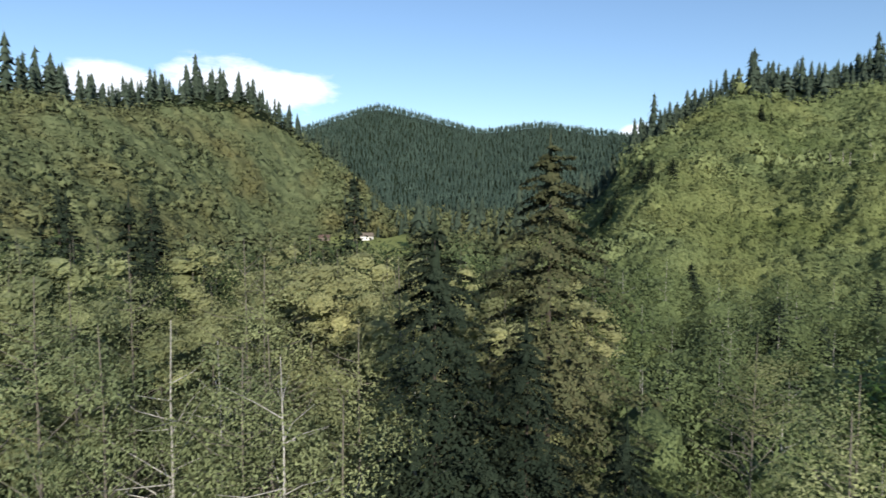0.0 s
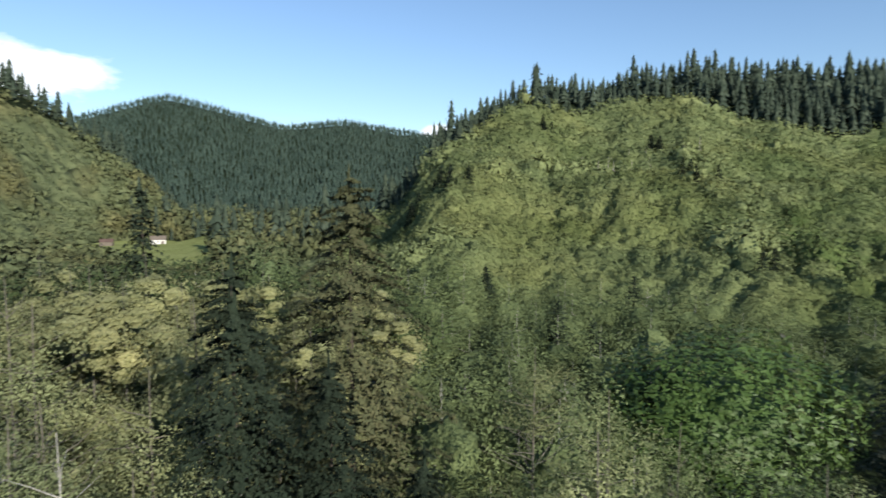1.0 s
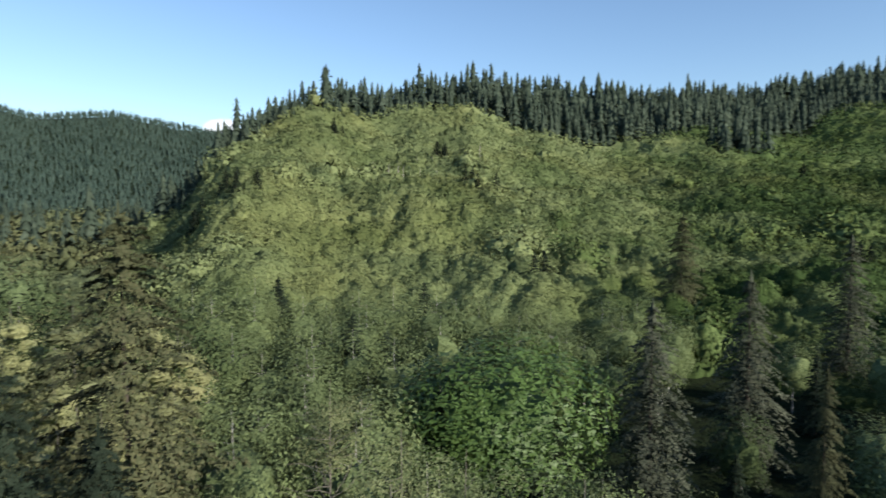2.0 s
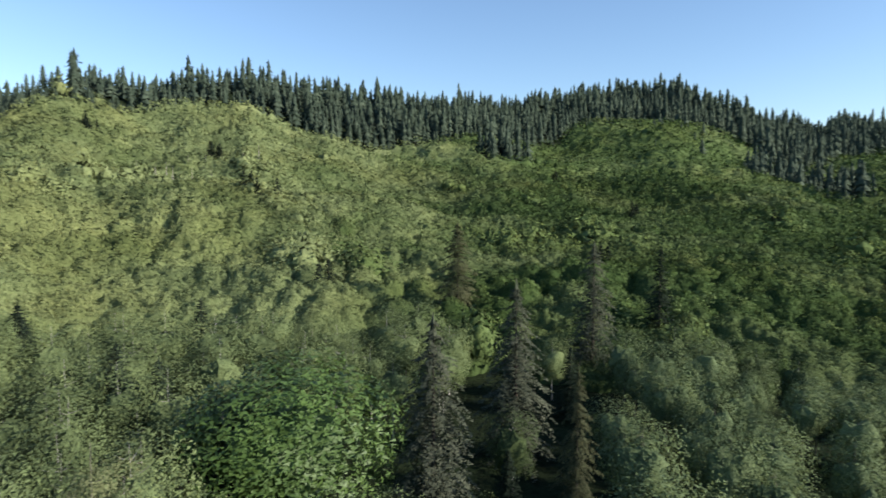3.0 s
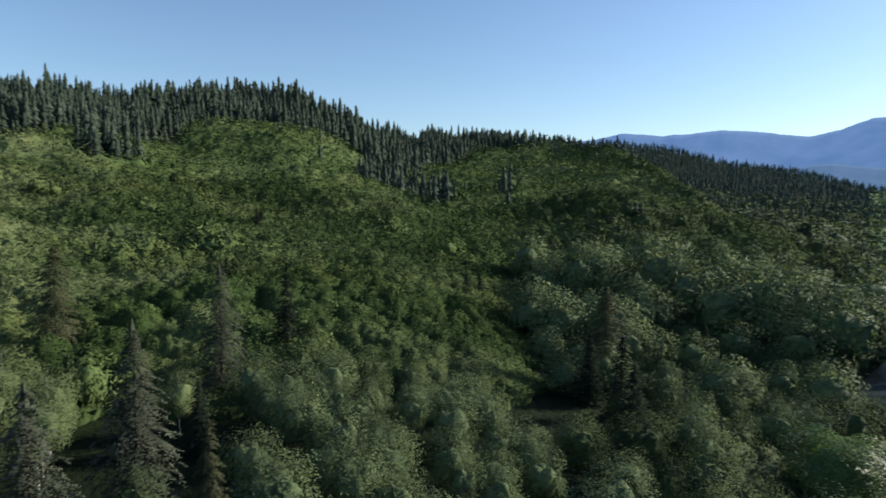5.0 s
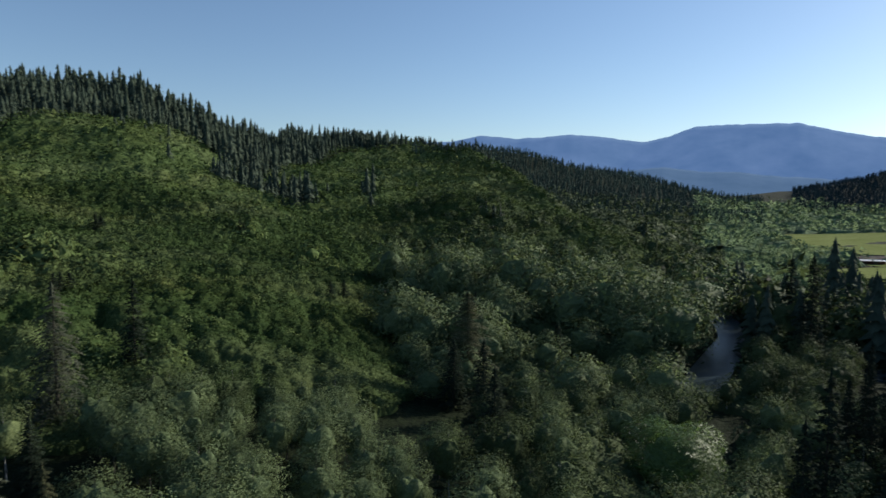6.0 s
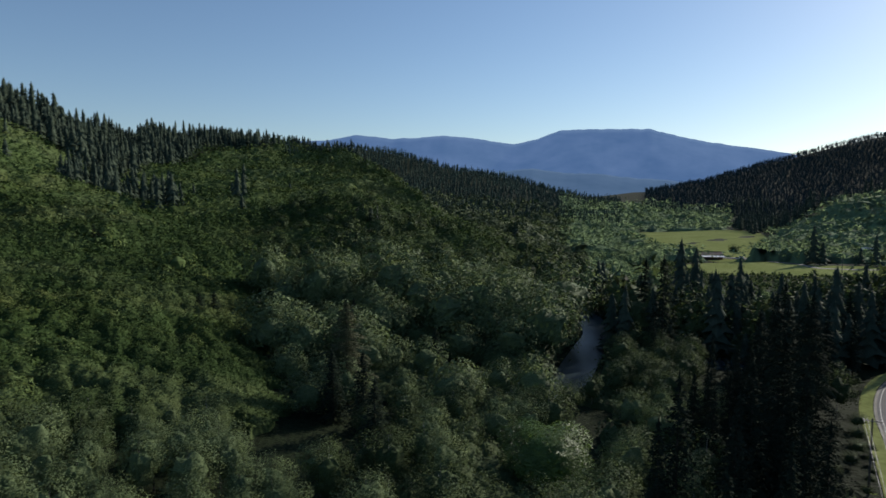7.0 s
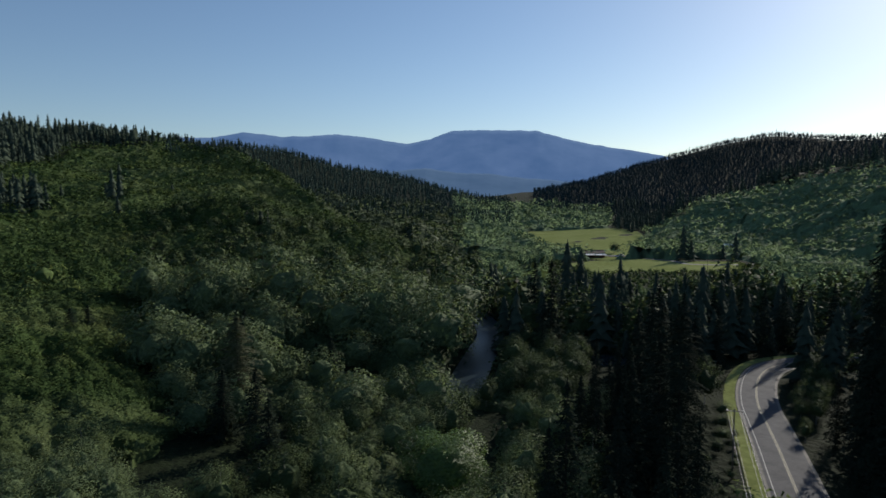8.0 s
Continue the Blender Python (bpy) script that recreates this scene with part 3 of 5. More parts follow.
def ribbon(name, line, width, z_off, mat, label, category, lift=True, from_=0.0):
    """A strip of the given width along a line, laid on the ground."""
    line = np.asarray(line, float)
    d = np.gradient(line, axis=0)
    d /= np.linalg.norm(d, axis=1, keepdims=True)
    nrm = np.column_stack([-d[:, 1], d[:, 0]])
    V, F, cols = [], [], 5
    for k in range(cols):
        o = from_ + width * (k / (cols - 1) - 0.5)
        p = line + nrm * o
        V.append(np.column_stack([p, np.full(len(p), 0.0) + z_off]))
    V = np.stack(V, 1).reshape(-1, 3)
    for i in range(len(line) - 1):
        for k in range(cols - 1):
            F.append((i * cols + k, i * cols + k + 1, (i + 1) * cols + k + 1, (i + 1) * cols + k))
    ob = new(name, mesh_of(name, V, F, [mat], smooth=True))
    return tagged(ob, label, category, kind="structure")


# ---- forests ----
RNG = np.random.default_rng(7)


def scatter(b0, b1, r0, r1, gap):
    """Loosely even points between two bearings and two distances."""
    R = r1
    n = int(2 * R / gap)
    gx, gy = np.meshgrid(np.arange(-n // 2, n // 2 + 1), np.arange(-int(n * 0.56), int(n * 0.56) + 1))
    x = (gx + (gy % 2) * 0.5).ravel() * gap
    y = gy.ravel() * gap * 0.9
    x = x + RNG.uniform(-0.38, 0.38, x.shape) * gap
    y = y + RNG.uniform(-0.38, 0.38, y.shape) * gap
    r, b = np.hypot(x, y), np.degrees(np.arctan2(x, y))
    ok = (r > r0) & (r < r1) & ((b - b0) % 360 < (b1 - b0))
    return x[ok], y[ok]


MEADOWS = [  # corner points of open grass
    ("meadow", [(577, -468), (618, -538), (560, -628), (445, -543), (324, -380), (316, -340), (360, -346), (419, -376)]),
    ("meadow", [(310, -299), (314, -338), (300, -378), (278, -380), (252, -409), (223, -362), (231, -333), (255, -301), (262, -275)]),
    ("meadow", [(222, -327), (214, -326), (173, -266), (177, -260)]),
    ("meadow", [compass(-15, 490), compass(-11, 525), compass(-6, 530), compass(-2.8, 480), compass(-2.4, 370), compass(-3.5, 290), compass(-6.2, 280), compass(-9.5, 340), compass(-13.5, 420)]),
]


# dark conifer clumps on the hillside: bearing, distance, how many
DARK_CLUMPS = [(15.4, 216, 4), (17.5, 222, 4), (19.0, 206, 3), (21.1, 118, 2), (38.7, 233, 3), (40.2, 224, 2), (36.3, 330, 5), (27, 345, 4), (49.6, 330, 2), (61.5, 497, 5), (70.1, 178, 3), (73, 300, 3), (45, 150, 2),
               (84, 300, 2), (92, 190, 2), (66, 430, 3), (33, 120, 2)]
# low scrub in front of the farm
SCRUB = [(259, -228), (220, -206), (203, -217), (186, -232), (176, -256), (174, -291), (194, -330), (236, -402), (300, -370), (330, -300)]


def inside_poly(x, y, poly):
    hit = np.zeros(np.shape(x), bool)
    for (ax, ay), (bx, by) in zip(poly, poly[1:] + poly[:1]):
        cross = ((ay > y) != (by > y)) & (x < (bx - ax) * (y - ay) / (by - ay + 1e-12) + ax)
        hit ^= cross
    return hit


def open_land(x, y):
    """True where no tree may stand."""
    r = np.hypot(x, y)
    o = (line_gap(x, y, RIVER_LINE) < 6.0) & (r < 420)
    o |= (line_gap(x, y, RIVER_LINE) < 7.5) & (x > 126) & (x < 190) & (y > -72)
    o |= line_gap(x, y, ROAD_LINE) < 7.5
    o |= np.hypot(x - 120, y + 133) < 7
    o |= (np.hypot(x - 120, y + 133) < 40) & (np.abs(np.degrees(np.arctan2(x, y)) - 137.9) < 2.0) & (r < 180)
    for poly in [p for _, p in MEADOWS] + [SCRUB]:
        o |= inside_poly(x, y, poly)
    return o


def conifer_share(x, y):
    """Chance that a tree is a conifer: high on the ridges and beside the road, low on the regrown slopes."""
    r, b = np.hypot(x, y), np.degrees(np.arctan2(x, y))
    far, high, foot = round_valley(RIDGE, b)
    s = (r - foot) / (far - foot)
    s = np.where(b > 110, np.minimum(s, 1.0), s)
    edge = np.interp(b, [-60, -30, -12, 12, 20, 28, 38, 44, 58, 66, 72, 80, 85, 89, 94, 104, 112, 180], [0.91, 0.91, 0.95, 0.97, 0.91, 0.93, 0.90, 0.82, 0.77, 0.73, 0.76, 0.76, 0.68, 0.80, 0.93, 1.02, 1.1, 1.2])
    wob = 0.10 * (value_noise(x, y, 60, 21) - 0.5)
    p = np.where(s + wob > edge, 0.88, 0.0)
    for kb, kr in ((77, 610), (97, 560), (103, 430)):
        kx, ky = compass(kb, kr)
        p = np.where(np.hypot(x - kx, y - ky) < 70, 0.03, p)
    for kb, kr, kw in ((61.5, 500, 22), (86, 560, 45), (89, 480, 14)):
        kx, ky = compass(kb, kr)
        p = np.where(np.hypot(x - kx, y - ky) < kw, 0.8, p)
    p = np.where((b > -9) & (b < 13) & (r > 380), 0.12, p)
    lowland = (r < 260) & (b > 100)
    p = np.where((b > 126) & (b < 152) & (r > 165) & (r < 275), 0.45, p)
    p = np.where(lowland & (line_gap(x, y, ROAD_LINE) < 34), 0.8, p)
    patch = (b > 143) & (r > 430) & (value_noise(x, y, 130, 9) > 0.8)
    p = np.where(patch, 0.95, p)
    p = np.where((b > 138) & (r > 600) & (s > 0.93), 0.95, p)
    return p


def merged(templates, x, y, z, size, tall, which):
    """Many trees in one set of arrays, each a turned and sized copy of a template."""
    VV, NN, QQ, TT, n = [], [], [], [], 0
    for k, (tv, groups, tn) in enumerate(templates):
        idx = np.where(which == k)[0]
        if not len(idx):
            continue
        a = RNG.uniform(0, 2 * math.pi, len(idx))
        c, s = np.cos(a)[:, None], np.sin(a)[:, None]
        sc = size[idx][:, None]
        px = (tv[None, :, 0] * c - tv[None, :, 1] * s) * sc + x[idx][:, None]
        py = (tv[None, :, 0] * s + tv[None, :, 1] * c) * sc + y[idx][:, None]
        pz = tv[None, :, 2] * (size * tall)[idx][:, None] + z[idx][:, None]
        VV.append(np.stack([px, py, pz], -1).reshape(-1, 3))
        nx, ny = tn[None, :, 0] * c - tn[None, :, 1] * s, tn[None, :, 0] * s + tn[None, :, 1] * c
        NN.append(np.stack([nx, ny, np.broadcast_to(tn[None, :, 2], nx.shape)], -1).reshape(-1, 3))
        base = n + np.arange(len(idx))[:, None, None] * len(tv)
        for g in groups:
            f = (np.asarray(g)[None] + base).reshape(-1, np.asarray(g).shape[1])
            (QQ if f.shape[1] == 4 else TT).append(f)
        n += len(idx) * len(tv)
    faces = []
    if QQ:
        faces.append(np.concatenate(QQ))
    if TT:
        faces.append(np.concatenate(TT))
    return np.concatenate(VV), faces, np.concatenate(NN)


def stuff(name, templates, x, y, size, tall, mat, label, sink=0.3):
    z = terrain(x, y) - sink
    which = RNG.integers(0, len(templates), len(x))
    V, F, N = merged(templates, x, y, z, size, tall, which)
    ob = new(name, mesh_of(name, V, F, [mat], crown=N))
    return tagged(ob, label, "forest", kind="stuff")


def bush(seed, n, lobes, leaf, cols=10, rows=5, height=6.5, radius=3.7):
    """A broad crown seen from afar: a lumpy dome of lobes with leaf clumps standing out of it."""
    rng = np.random.default_rng(seed)
    ang = rng.uniform(0, 2 * math.pi, lobes)
    C = np.stack([np.cos(ang) * radius * rng.uniform(0.3, 0.6, lobes), np.sin(ang) * radius * rng.uniform(0.3, 0.6, lobes), height * rng.uniform(0.3, 0.68, lobes)], 1)
    C[0] = (0, 0, height * 0.66)
    R = radius * rng.uniform(0.36, 0.52, lobes)
    mid = np.array([0, 0, height * 0.35])

    def skin(d):
        """How far the lobes reach from the middle along each direction."""
        best = np.full(len(d), radius * 0.45)
        for c, r in zip(C - mid, R):
            along = d @ c
            off = np.maximum((c @ c) - along ** 2, 0)
            best = np.maximum(best, np.where(off < r * r, along + np.sqrt(np.maximum(r * r - off, 0)), 0))
        return best
    D = [(0, 0, 1.0)]
    for i in range(rows):
        e = math.pi / 2 - (i + 1) * (math.pi * 0.72) / rows
        for k in range(cols):
            w = 2 * math.pi * (k + 0.5 * (i % 2) + rng.uniform(-0.25, 0.25)) / cols
            D.append((math.cos(w) * math.cos(e), math.sin(w) * math.cos(e), math.sin(e)))
    D = np.array(D)
    V = mid + D * (skin(D) * rng.uniform(0.50, 0.68, len(D)))[:, None]
    F = [(0, 1 + k, 1 + (k + 1) % cols) for k in range(cols)]
    for i in range(rows - 1):
        for k in range(cols):
            a, b = 1 + i * cols + k, 1 + i * cols + (k + 1) % cols
            F += [(a, a + cols, b), (b, a + cols, b + cols)]
    d = rng.normal(0, 1, (n, 3))
    d[:, 2] = np.abs(d[:, 2]) * 1.2 - 0.25
    d /= np.linalg.norm(d, axis=1, keepdims=True)
    pos = mid + d * (skin(d) * (1.16 - 0.40 * rng.random(n) ** 1.2))[:, None]
    lobe = np.argmin([np.linalg.norm(pos - c, axis=1) - r for c, r in zip(C, R)], axis=0)
    ld = pos - C[lobe]
    ld /= np.linalg.norm(ld, axis=1, keepdims=True) + 1e-9
    LV, LQ, LN = leaf_tris(rng, pos, d * 0.8 + ld * 0.5, leaf)
    dl = np.argmin([np.linalg.norm(V - c, axis=1) - r for c, r in zip(C, R)], axis=0)
    dn = V - C[dl]
    dn = D * 0.8 + 0.5 * dn / (np.linalg.norm(dn, axis=1, keepdims=True) + 1e-9)
    return np.concatenate([V, LV]), [np.array(F), LQ + len(V)], np.concatenate([dn, LN])


def spire(seed, tiers, sides, height=24.0, radius=4.2):
    """A distant conifer: ragged skirts of boughs, one above the other, round a pointed top."""
    rng = np.random.default_rng(seed)
    V, F = [], []
    for i in range(tiers):
        f = i / tiers
        rad = radius * (1 - f) ** 0.85 * rng.uniform(0.85, 1.12) + 0.15
        z0 = height * (0.06 + 0.92 * f)
        z1 = min(height, z0 + height * (1.75 / tiers))
        n = len(V)
        V.append((0, 0, z1))
        for k in range(2 * sides):
            w = 2 * math.pi * (k + rng.uniform(-0.3, 0.3)) / (2 * sides) + i
            q = rad * (rng.uniform(0.85, 1.2) if k % 2 else rng.uniform(0.42, 0.68))
            V.append((q * math.cos(w), q * math.sin(w), z0 + (0.0 if k % 2 else 0.25 * (z1 - z0)) + rng.uniform(-0.3, 0.3)))
        F += [(n, n + 1 + k, n + 1 + (k + 1) % (2 * sides)) for k in range(2 * sides)]
    V = np.array(V, float)
    N = np.column_stack([V[:, :2] / (np.hypot(V[:, 0], V[:, 1])[:, None] + 0.6), np.full(len(V), 0.45)])
    return V, [np.array(F)], N


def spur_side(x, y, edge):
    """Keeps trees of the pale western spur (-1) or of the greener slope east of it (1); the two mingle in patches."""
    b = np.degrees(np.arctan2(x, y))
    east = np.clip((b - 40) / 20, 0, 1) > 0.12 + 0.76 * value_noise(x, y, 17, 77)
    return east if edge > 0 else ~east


def keep_open(x, y):
    ok = ~open_land(x, y)
    return x[ok], y[ok]


BUSH_MID = [bush(20 + k, 520, 11, 0.27, 8, 4) for k in range(7)]
BUSH_BIG = [bush(120 + k, 1300, 12, 0.17, 9, 5) for k in range(5)]
BUSH_YOUNG = [bush(30 + k, 180, 8, 0.40, 7, 3) for k in range(6)]
BUSH_FAR = [bush(40 + k, 34, 6, 0.78, 6, 2) for k in range(6)]


def fir(seed, tiers, sides, whorls, per, tufts, needle):
    """A conifer of the ridges: ragged skirts with needle tufts standing out of them."""
    cv, cf, cn = spire(seed, tiers, sides, 22.0, 5.4)
    v, f, n = conifer_parts(seed, 22.0, 6.6, whorls, per, tufts, needle=needle, bare=0.05, ragged=0.3, tip_pow=0.7)
    return np.concatenate([cv, v]), [cf[0], f + len(cv)], np.concatenate([cn, n])


SPIRE_MID = [fir(60 + k, 9, 4, 13, 5, 5, 0.75) for k in range(5)]
SPIRE_FAR = [fir(80 + k, 7, 3, 6, 4, 3, 1.15) for k in range(6)]
SPIRE_TINY = [spire(90 + k, 3, 3) for k in range(5)]
BUSH_LOW = [bush(50 + k, 120, 7, 0.47, 6, 3) for k in range(6)]


def forest(name, b0, b1, r0, r1, gap, crowns, spires, broad_size, con_size, label, mixed=0.0, clumps=0.0, leaves=None, edge=0, broad=True):
    """The trees of one stretch of hillside: broad crowns and spires, each joined into one object."""
    x, y = keep_open(*scatter(b0, b1, r0, r1, gap))
    if edge:
        ok = spur_side(x, y, edge)
        x, y = x[ok], y[ok]
    r, b = np.hypot(x, y), np.degrees(np.arctan2(x, y))
    far, high, foot = round_valley(RIDGE, b)
    ok = (r < far + 45) | (high < 14)
    x, y, r = x[ok], y[ok], r[ok]
    if clumps:
        ok = (value_noise(x, y, 30, 47) > clumps) | (conifer_share(x, y) > 0.5)
        x, y, r = x[ok], y[ok], r[ok]
    con = RNG.random(len(x)) < conifer_share(x, y)
    bs = broad_size * RNG.uniform(0.7, 1.35, len(x)) * (0.4 + 1.15 * value_noise(x, y, 32, 31))
    bs = np.where(RNG.random(len(x)) < mixed, bs * 1.9, bs)
    cs = con_size * RNG.uniform(0.45, 1.25, len(x)) * (0.5 + 0.6 * value_noise(x, y, 26, 33) + 0.45 * value_noise(x, y, 75, 34))
    if broad and np.any(~con):
        stuff(name + "_canopy", crowns, x[~con], y[~con], bs[~con], RNG.uniform(0.8, 1.25, len(x))[~con], leaves or HILL_LEAF, label)
    if np.any(con):
        stuff(name + "_conifers", spires, x[con], y[con], cs[con], RNG.uniform(0.75, 1.3, len(x))[con], RIDGE_NEEDLE, "dark green conifers standing close together")


def domes(x, y, cell, seed):
    """Rounded crowns side by side: 1 at the top of a tall one, 0 in the gaps between them."""
    iu, iv = np.floor(x / cell), np.floor(y / cell)
    best = np.zeros(np.shape(x))
    for du in (-1, 0, 1):
        for dv in (-1, 0, 1):
            a, b = iu + du, iv + dv
            cx, cy = (a + 0.15 + 0.7 * hash01(a, b, seed)) * cell, (b + 0.15 + 0.7 * hash01(a, b, seed + 1)) * cell
            rad = cell * (0.5 + 0.42 * hash01(a, b, seed + 2))
            d2 = ((x - cx) ** 2 + (y - cy) ** 2) / rad ** 2
            best = np.maximum(best, (0.45 + 0.55 * hash01(a, b, seed + 3)) * np.sqrt(np.clip(1 - d2, 0, 1)))
    return best


def canopy_height(x, y, cell):
    """Height of the regrowth's leaves above the ground."""
    r = np.hypot(x, y)
    tall = np.interp(r, [100, 200, 300, 450, 900], [6.5, 4.6, 3.6, 4.2, 5.2]) * cell / 10
    patch = 0.22 + 1.25 * np.clip(1.7 * value_noise(x, y, 34, 61) - 0.35, 0, 1)
    return 1.4 + tall * patch * domes(x, y, cell, 62) + 2.2 * domes(x, y, 4.6, 66) + 1.2 * domes(x, y, 1.9, 71) + 1.6 * value_noise(x, y, 14, 70)


def canopy(name, b0, b1, r0, r1, step, leaves, leaf, mat, label, cell=9.0, reach="slope", ragged=0.0):
    """A closed cover of young broadleaf trees: rolling crowns with leaf clumps all over them."""
    rr = r0 * np.exp(np.arange(int(math.log(r1 / r0) / step)) * step)
    bb = np.radians(b0) + np.arange(int(math.radians(b1 - b0) / step)) * step
    R, B = np.meshgrid(rr, bb, indexing="ij")
    R = R * (1 + step * RNG.uniform(-0.3, 0.3, R.shape))
    B = B + step * RNG.uniform(-0.3, 0.3, B.shape)
    x, y = (R * np.sin(B)).ravel(), (R * np.cos(B)).ravel()

    def surface(px, py):
        h = canopy_height(px, py, cell)
        if ragged:
            pb, pr = np.degrees(np.arctan2(px, py)), np.hypot(px, py)
            h = h * np.clip(np.minimum(np.minimum(pb - b0, b1 - pb) / (ragged * 1.5), (pr / r0 - 1) / 0.3), 0.08, 1)
        return terrain(px, py) + h

    def upright(px, py):
        e = 0.6
        gx, gy = (surface(px + e, py) - surface(px - e, py)) / (2 * e), (surface(px, py + e) - surface(px, py - e)) / (2 * e)
        nv = np.column_stack([-gx, -gy, np.ones(len(px))])
        return nv / np.linalg.norm(nv, axis=1, keepdims=True)
    far, high, foot = round_valley(RIDGE, np.degrees(np.arctan2(x, y)))
    keep = ~open_land(x, y) & (conifer_share(x, y) < 0.5) & {"slope": np.hypot(x, y) < far + 20, "beyond": np.hypot(x, y) > far + 5, "all": far > 0}[reach]
    if ragged:
        bd = np.degrees(B).ravel()
        keep &= (bd - b0 > ragged * value_noise(x, y, 9, 91)) & (b1 - bd > ragged * value_noise(x, y, 9, 92)) & (R.ravel() > r0 * (1 + 0.2 * value_noise(x, y, 9, 93)))
    nr, nb = R.shape
    i, k = np.meshgrid(np.arange(nr - 1), np.arange(nb - 1), indexing="ij")
    F = np.stack([i * nb + k, (i + 1) * nb + k, (i + 1) * nb + k + 1, i * nb + k + 1], -1).reshape(-1, 4)
    F = F[keep[F].all(axis=1)]
    used = np.unique(F)
    slot = np.zeros(len(x), int)
    slot[used] = np.arange(len(used))
    F = slot[F]
    V = np.column_stack([x[used], y[used], surface(x[used], y[used]) - leaf * R.ravel()[used] * RNG.uniform(0.8, 2.6, len(used))])
    rim = np.bincount(F.ravel(), minlength=len(used)) < 4
    V[rim, 2] = terrain(V[rim, 0], V[rim, 1]) - 0.3
    N = upright(x[used], y[used])
    # leaf clumps standing out of the crowns
    pick = np.repeat(used, leaves)
    size = leaf * R.ravel()[pick]
    lx = x[pick] + RNG.uniform(-0.6, 0.6, len(pick)) * step * R.ravel()[pick]
    ly = y[pick] + RNG.uniform(-0.6, 0.6, len(pick)) * step * R.ravel()[pick]
    lz = surface(lx, ly) + size * (1.9 * RNG.random(len(pick)) ** 1.6 - 0.7)
    LN = upright(lx, ly)
    LV, LF, _ = leaf_tris(RNG, np.column_stack([lx, ly, lz]), LN, size[:, None], 0.6)
    AV, AN = np.concatenate([V, LV]), np.concatenate([N, np.repeat(LN, 3, axis=0)])
    me = mesh_of(name, AV, [F, LF + len(V)], [mat], crown=AN)
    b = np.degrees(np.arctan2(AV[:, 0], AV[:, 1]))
    # from pale western leaves to greener eastern ones with shade in their colour
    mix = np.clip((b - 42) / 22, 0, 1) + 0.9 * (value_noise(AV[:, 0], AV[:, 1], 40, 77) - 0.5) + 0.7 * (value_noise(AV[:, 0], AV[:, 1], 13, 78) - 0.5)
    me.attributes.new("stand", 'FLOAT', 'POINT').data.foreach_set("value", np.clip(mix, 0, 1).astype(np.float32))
    return tagged(new(name, me), label, "forest", kind="stuff")


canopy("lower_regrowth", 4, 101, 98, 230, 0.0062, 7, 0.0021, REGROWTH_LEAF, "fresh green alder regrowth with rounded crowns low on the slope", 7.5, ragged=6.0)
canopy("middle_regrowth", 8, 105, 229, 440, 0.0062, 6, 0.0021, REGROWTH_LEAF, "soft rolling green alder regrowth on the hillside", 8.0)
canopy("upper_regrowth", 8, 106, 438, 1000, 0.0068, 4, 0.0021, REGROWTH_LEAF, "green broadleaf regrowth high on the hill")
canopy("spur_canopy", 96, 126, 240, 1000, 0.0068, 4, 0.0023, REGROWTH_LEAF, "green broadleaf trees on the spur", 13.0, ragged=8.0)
canopy("southern_canopy", 124, 163, 450, 1250, 0.0085, 4, 0.0024, SOUTH_HAZE_LEAF, "green broadleaf woods on the slopes beyond the farm", 13.0, "all")
canopy("saddle_canopy", 106, 125, 330, 1000, 0.0085, 4, 0.0024, VALLEY_LEAF, "dark green woods behind the spur", 13.0, "beyond")
canopy("west_canopy", -42, 8, 88, 740, 0.0072, 3, 0.0022, OLIVE_LEAF, "olive broadleaf trees on the western hill", 11.0)
canopy("understorey", 104, 126, 55, 118, 0.0095, 3, 0.0040, VALLEY_LEAF, "low leafy understorey between the valley trees", 3.0, ragged=7.0)
canopy("roadside_understorey", 126, 166, 40, 118, 0.0095, 3, 0.0040, VALLEY_LEAF, "low leafy understorey along the road", 3.0, ragged=4.0)
canopy("riverside_understorey", 97, 160, 116, 256, 0.0095, 3, 0.0035, VALLEY_LEAF, "low leafy understorey along the river", 3.0, ragged=4.0)
forest("east_foot", 97, 126, 118, 265, 11.5, BUSH_BIG, SPIRE_MID, 2.45, 0.8, "large round broadleaf crowns at the foot of the spur", leaves=WILLOW_LEAF)
forest("spur_slope", 97, 126, 265, 430, 11.0, BUSH_YOUNG, SPIRE_MID, 1.3, 0.8, "green broadleaf trees on the spur", leaves=VALLEY_LEAF)
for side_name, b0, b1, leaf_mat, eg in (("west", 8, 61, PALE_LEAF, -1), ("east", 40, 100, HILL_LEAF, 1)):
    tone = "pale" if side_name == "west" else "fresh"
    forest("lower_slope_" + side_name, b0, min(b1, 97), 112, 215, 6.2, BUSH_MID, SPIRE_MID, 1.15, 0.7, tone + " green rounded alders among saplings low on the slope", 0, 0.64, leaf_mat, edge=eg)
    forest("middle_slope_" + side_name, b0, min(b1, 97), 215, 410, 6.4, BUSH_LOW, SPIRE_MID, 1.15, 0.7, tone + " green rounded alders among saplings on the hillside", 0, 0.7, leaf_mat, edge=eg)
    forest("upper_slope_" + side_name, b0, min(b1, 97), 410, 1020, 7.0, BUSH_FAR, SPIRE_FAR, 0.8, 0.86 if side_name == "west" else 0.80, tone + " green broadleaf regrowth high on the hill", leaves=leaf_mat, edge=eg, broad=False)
forest("spur_crest", 97, 126, 430, 1000, 7.6, BUSH_FAR, SPIRE_FAR, 1.25, 0.7, "green broadleaf trees high on the spur", broad=False)
forest("west_foot", -42, 8, 95, 235, 9.0, BUSH_YOUNG, SPIRE_MID, 1.15, 0.85, "olive broadleaf trees at the foot of the western hill", leaves=OLIVE_LEAF)
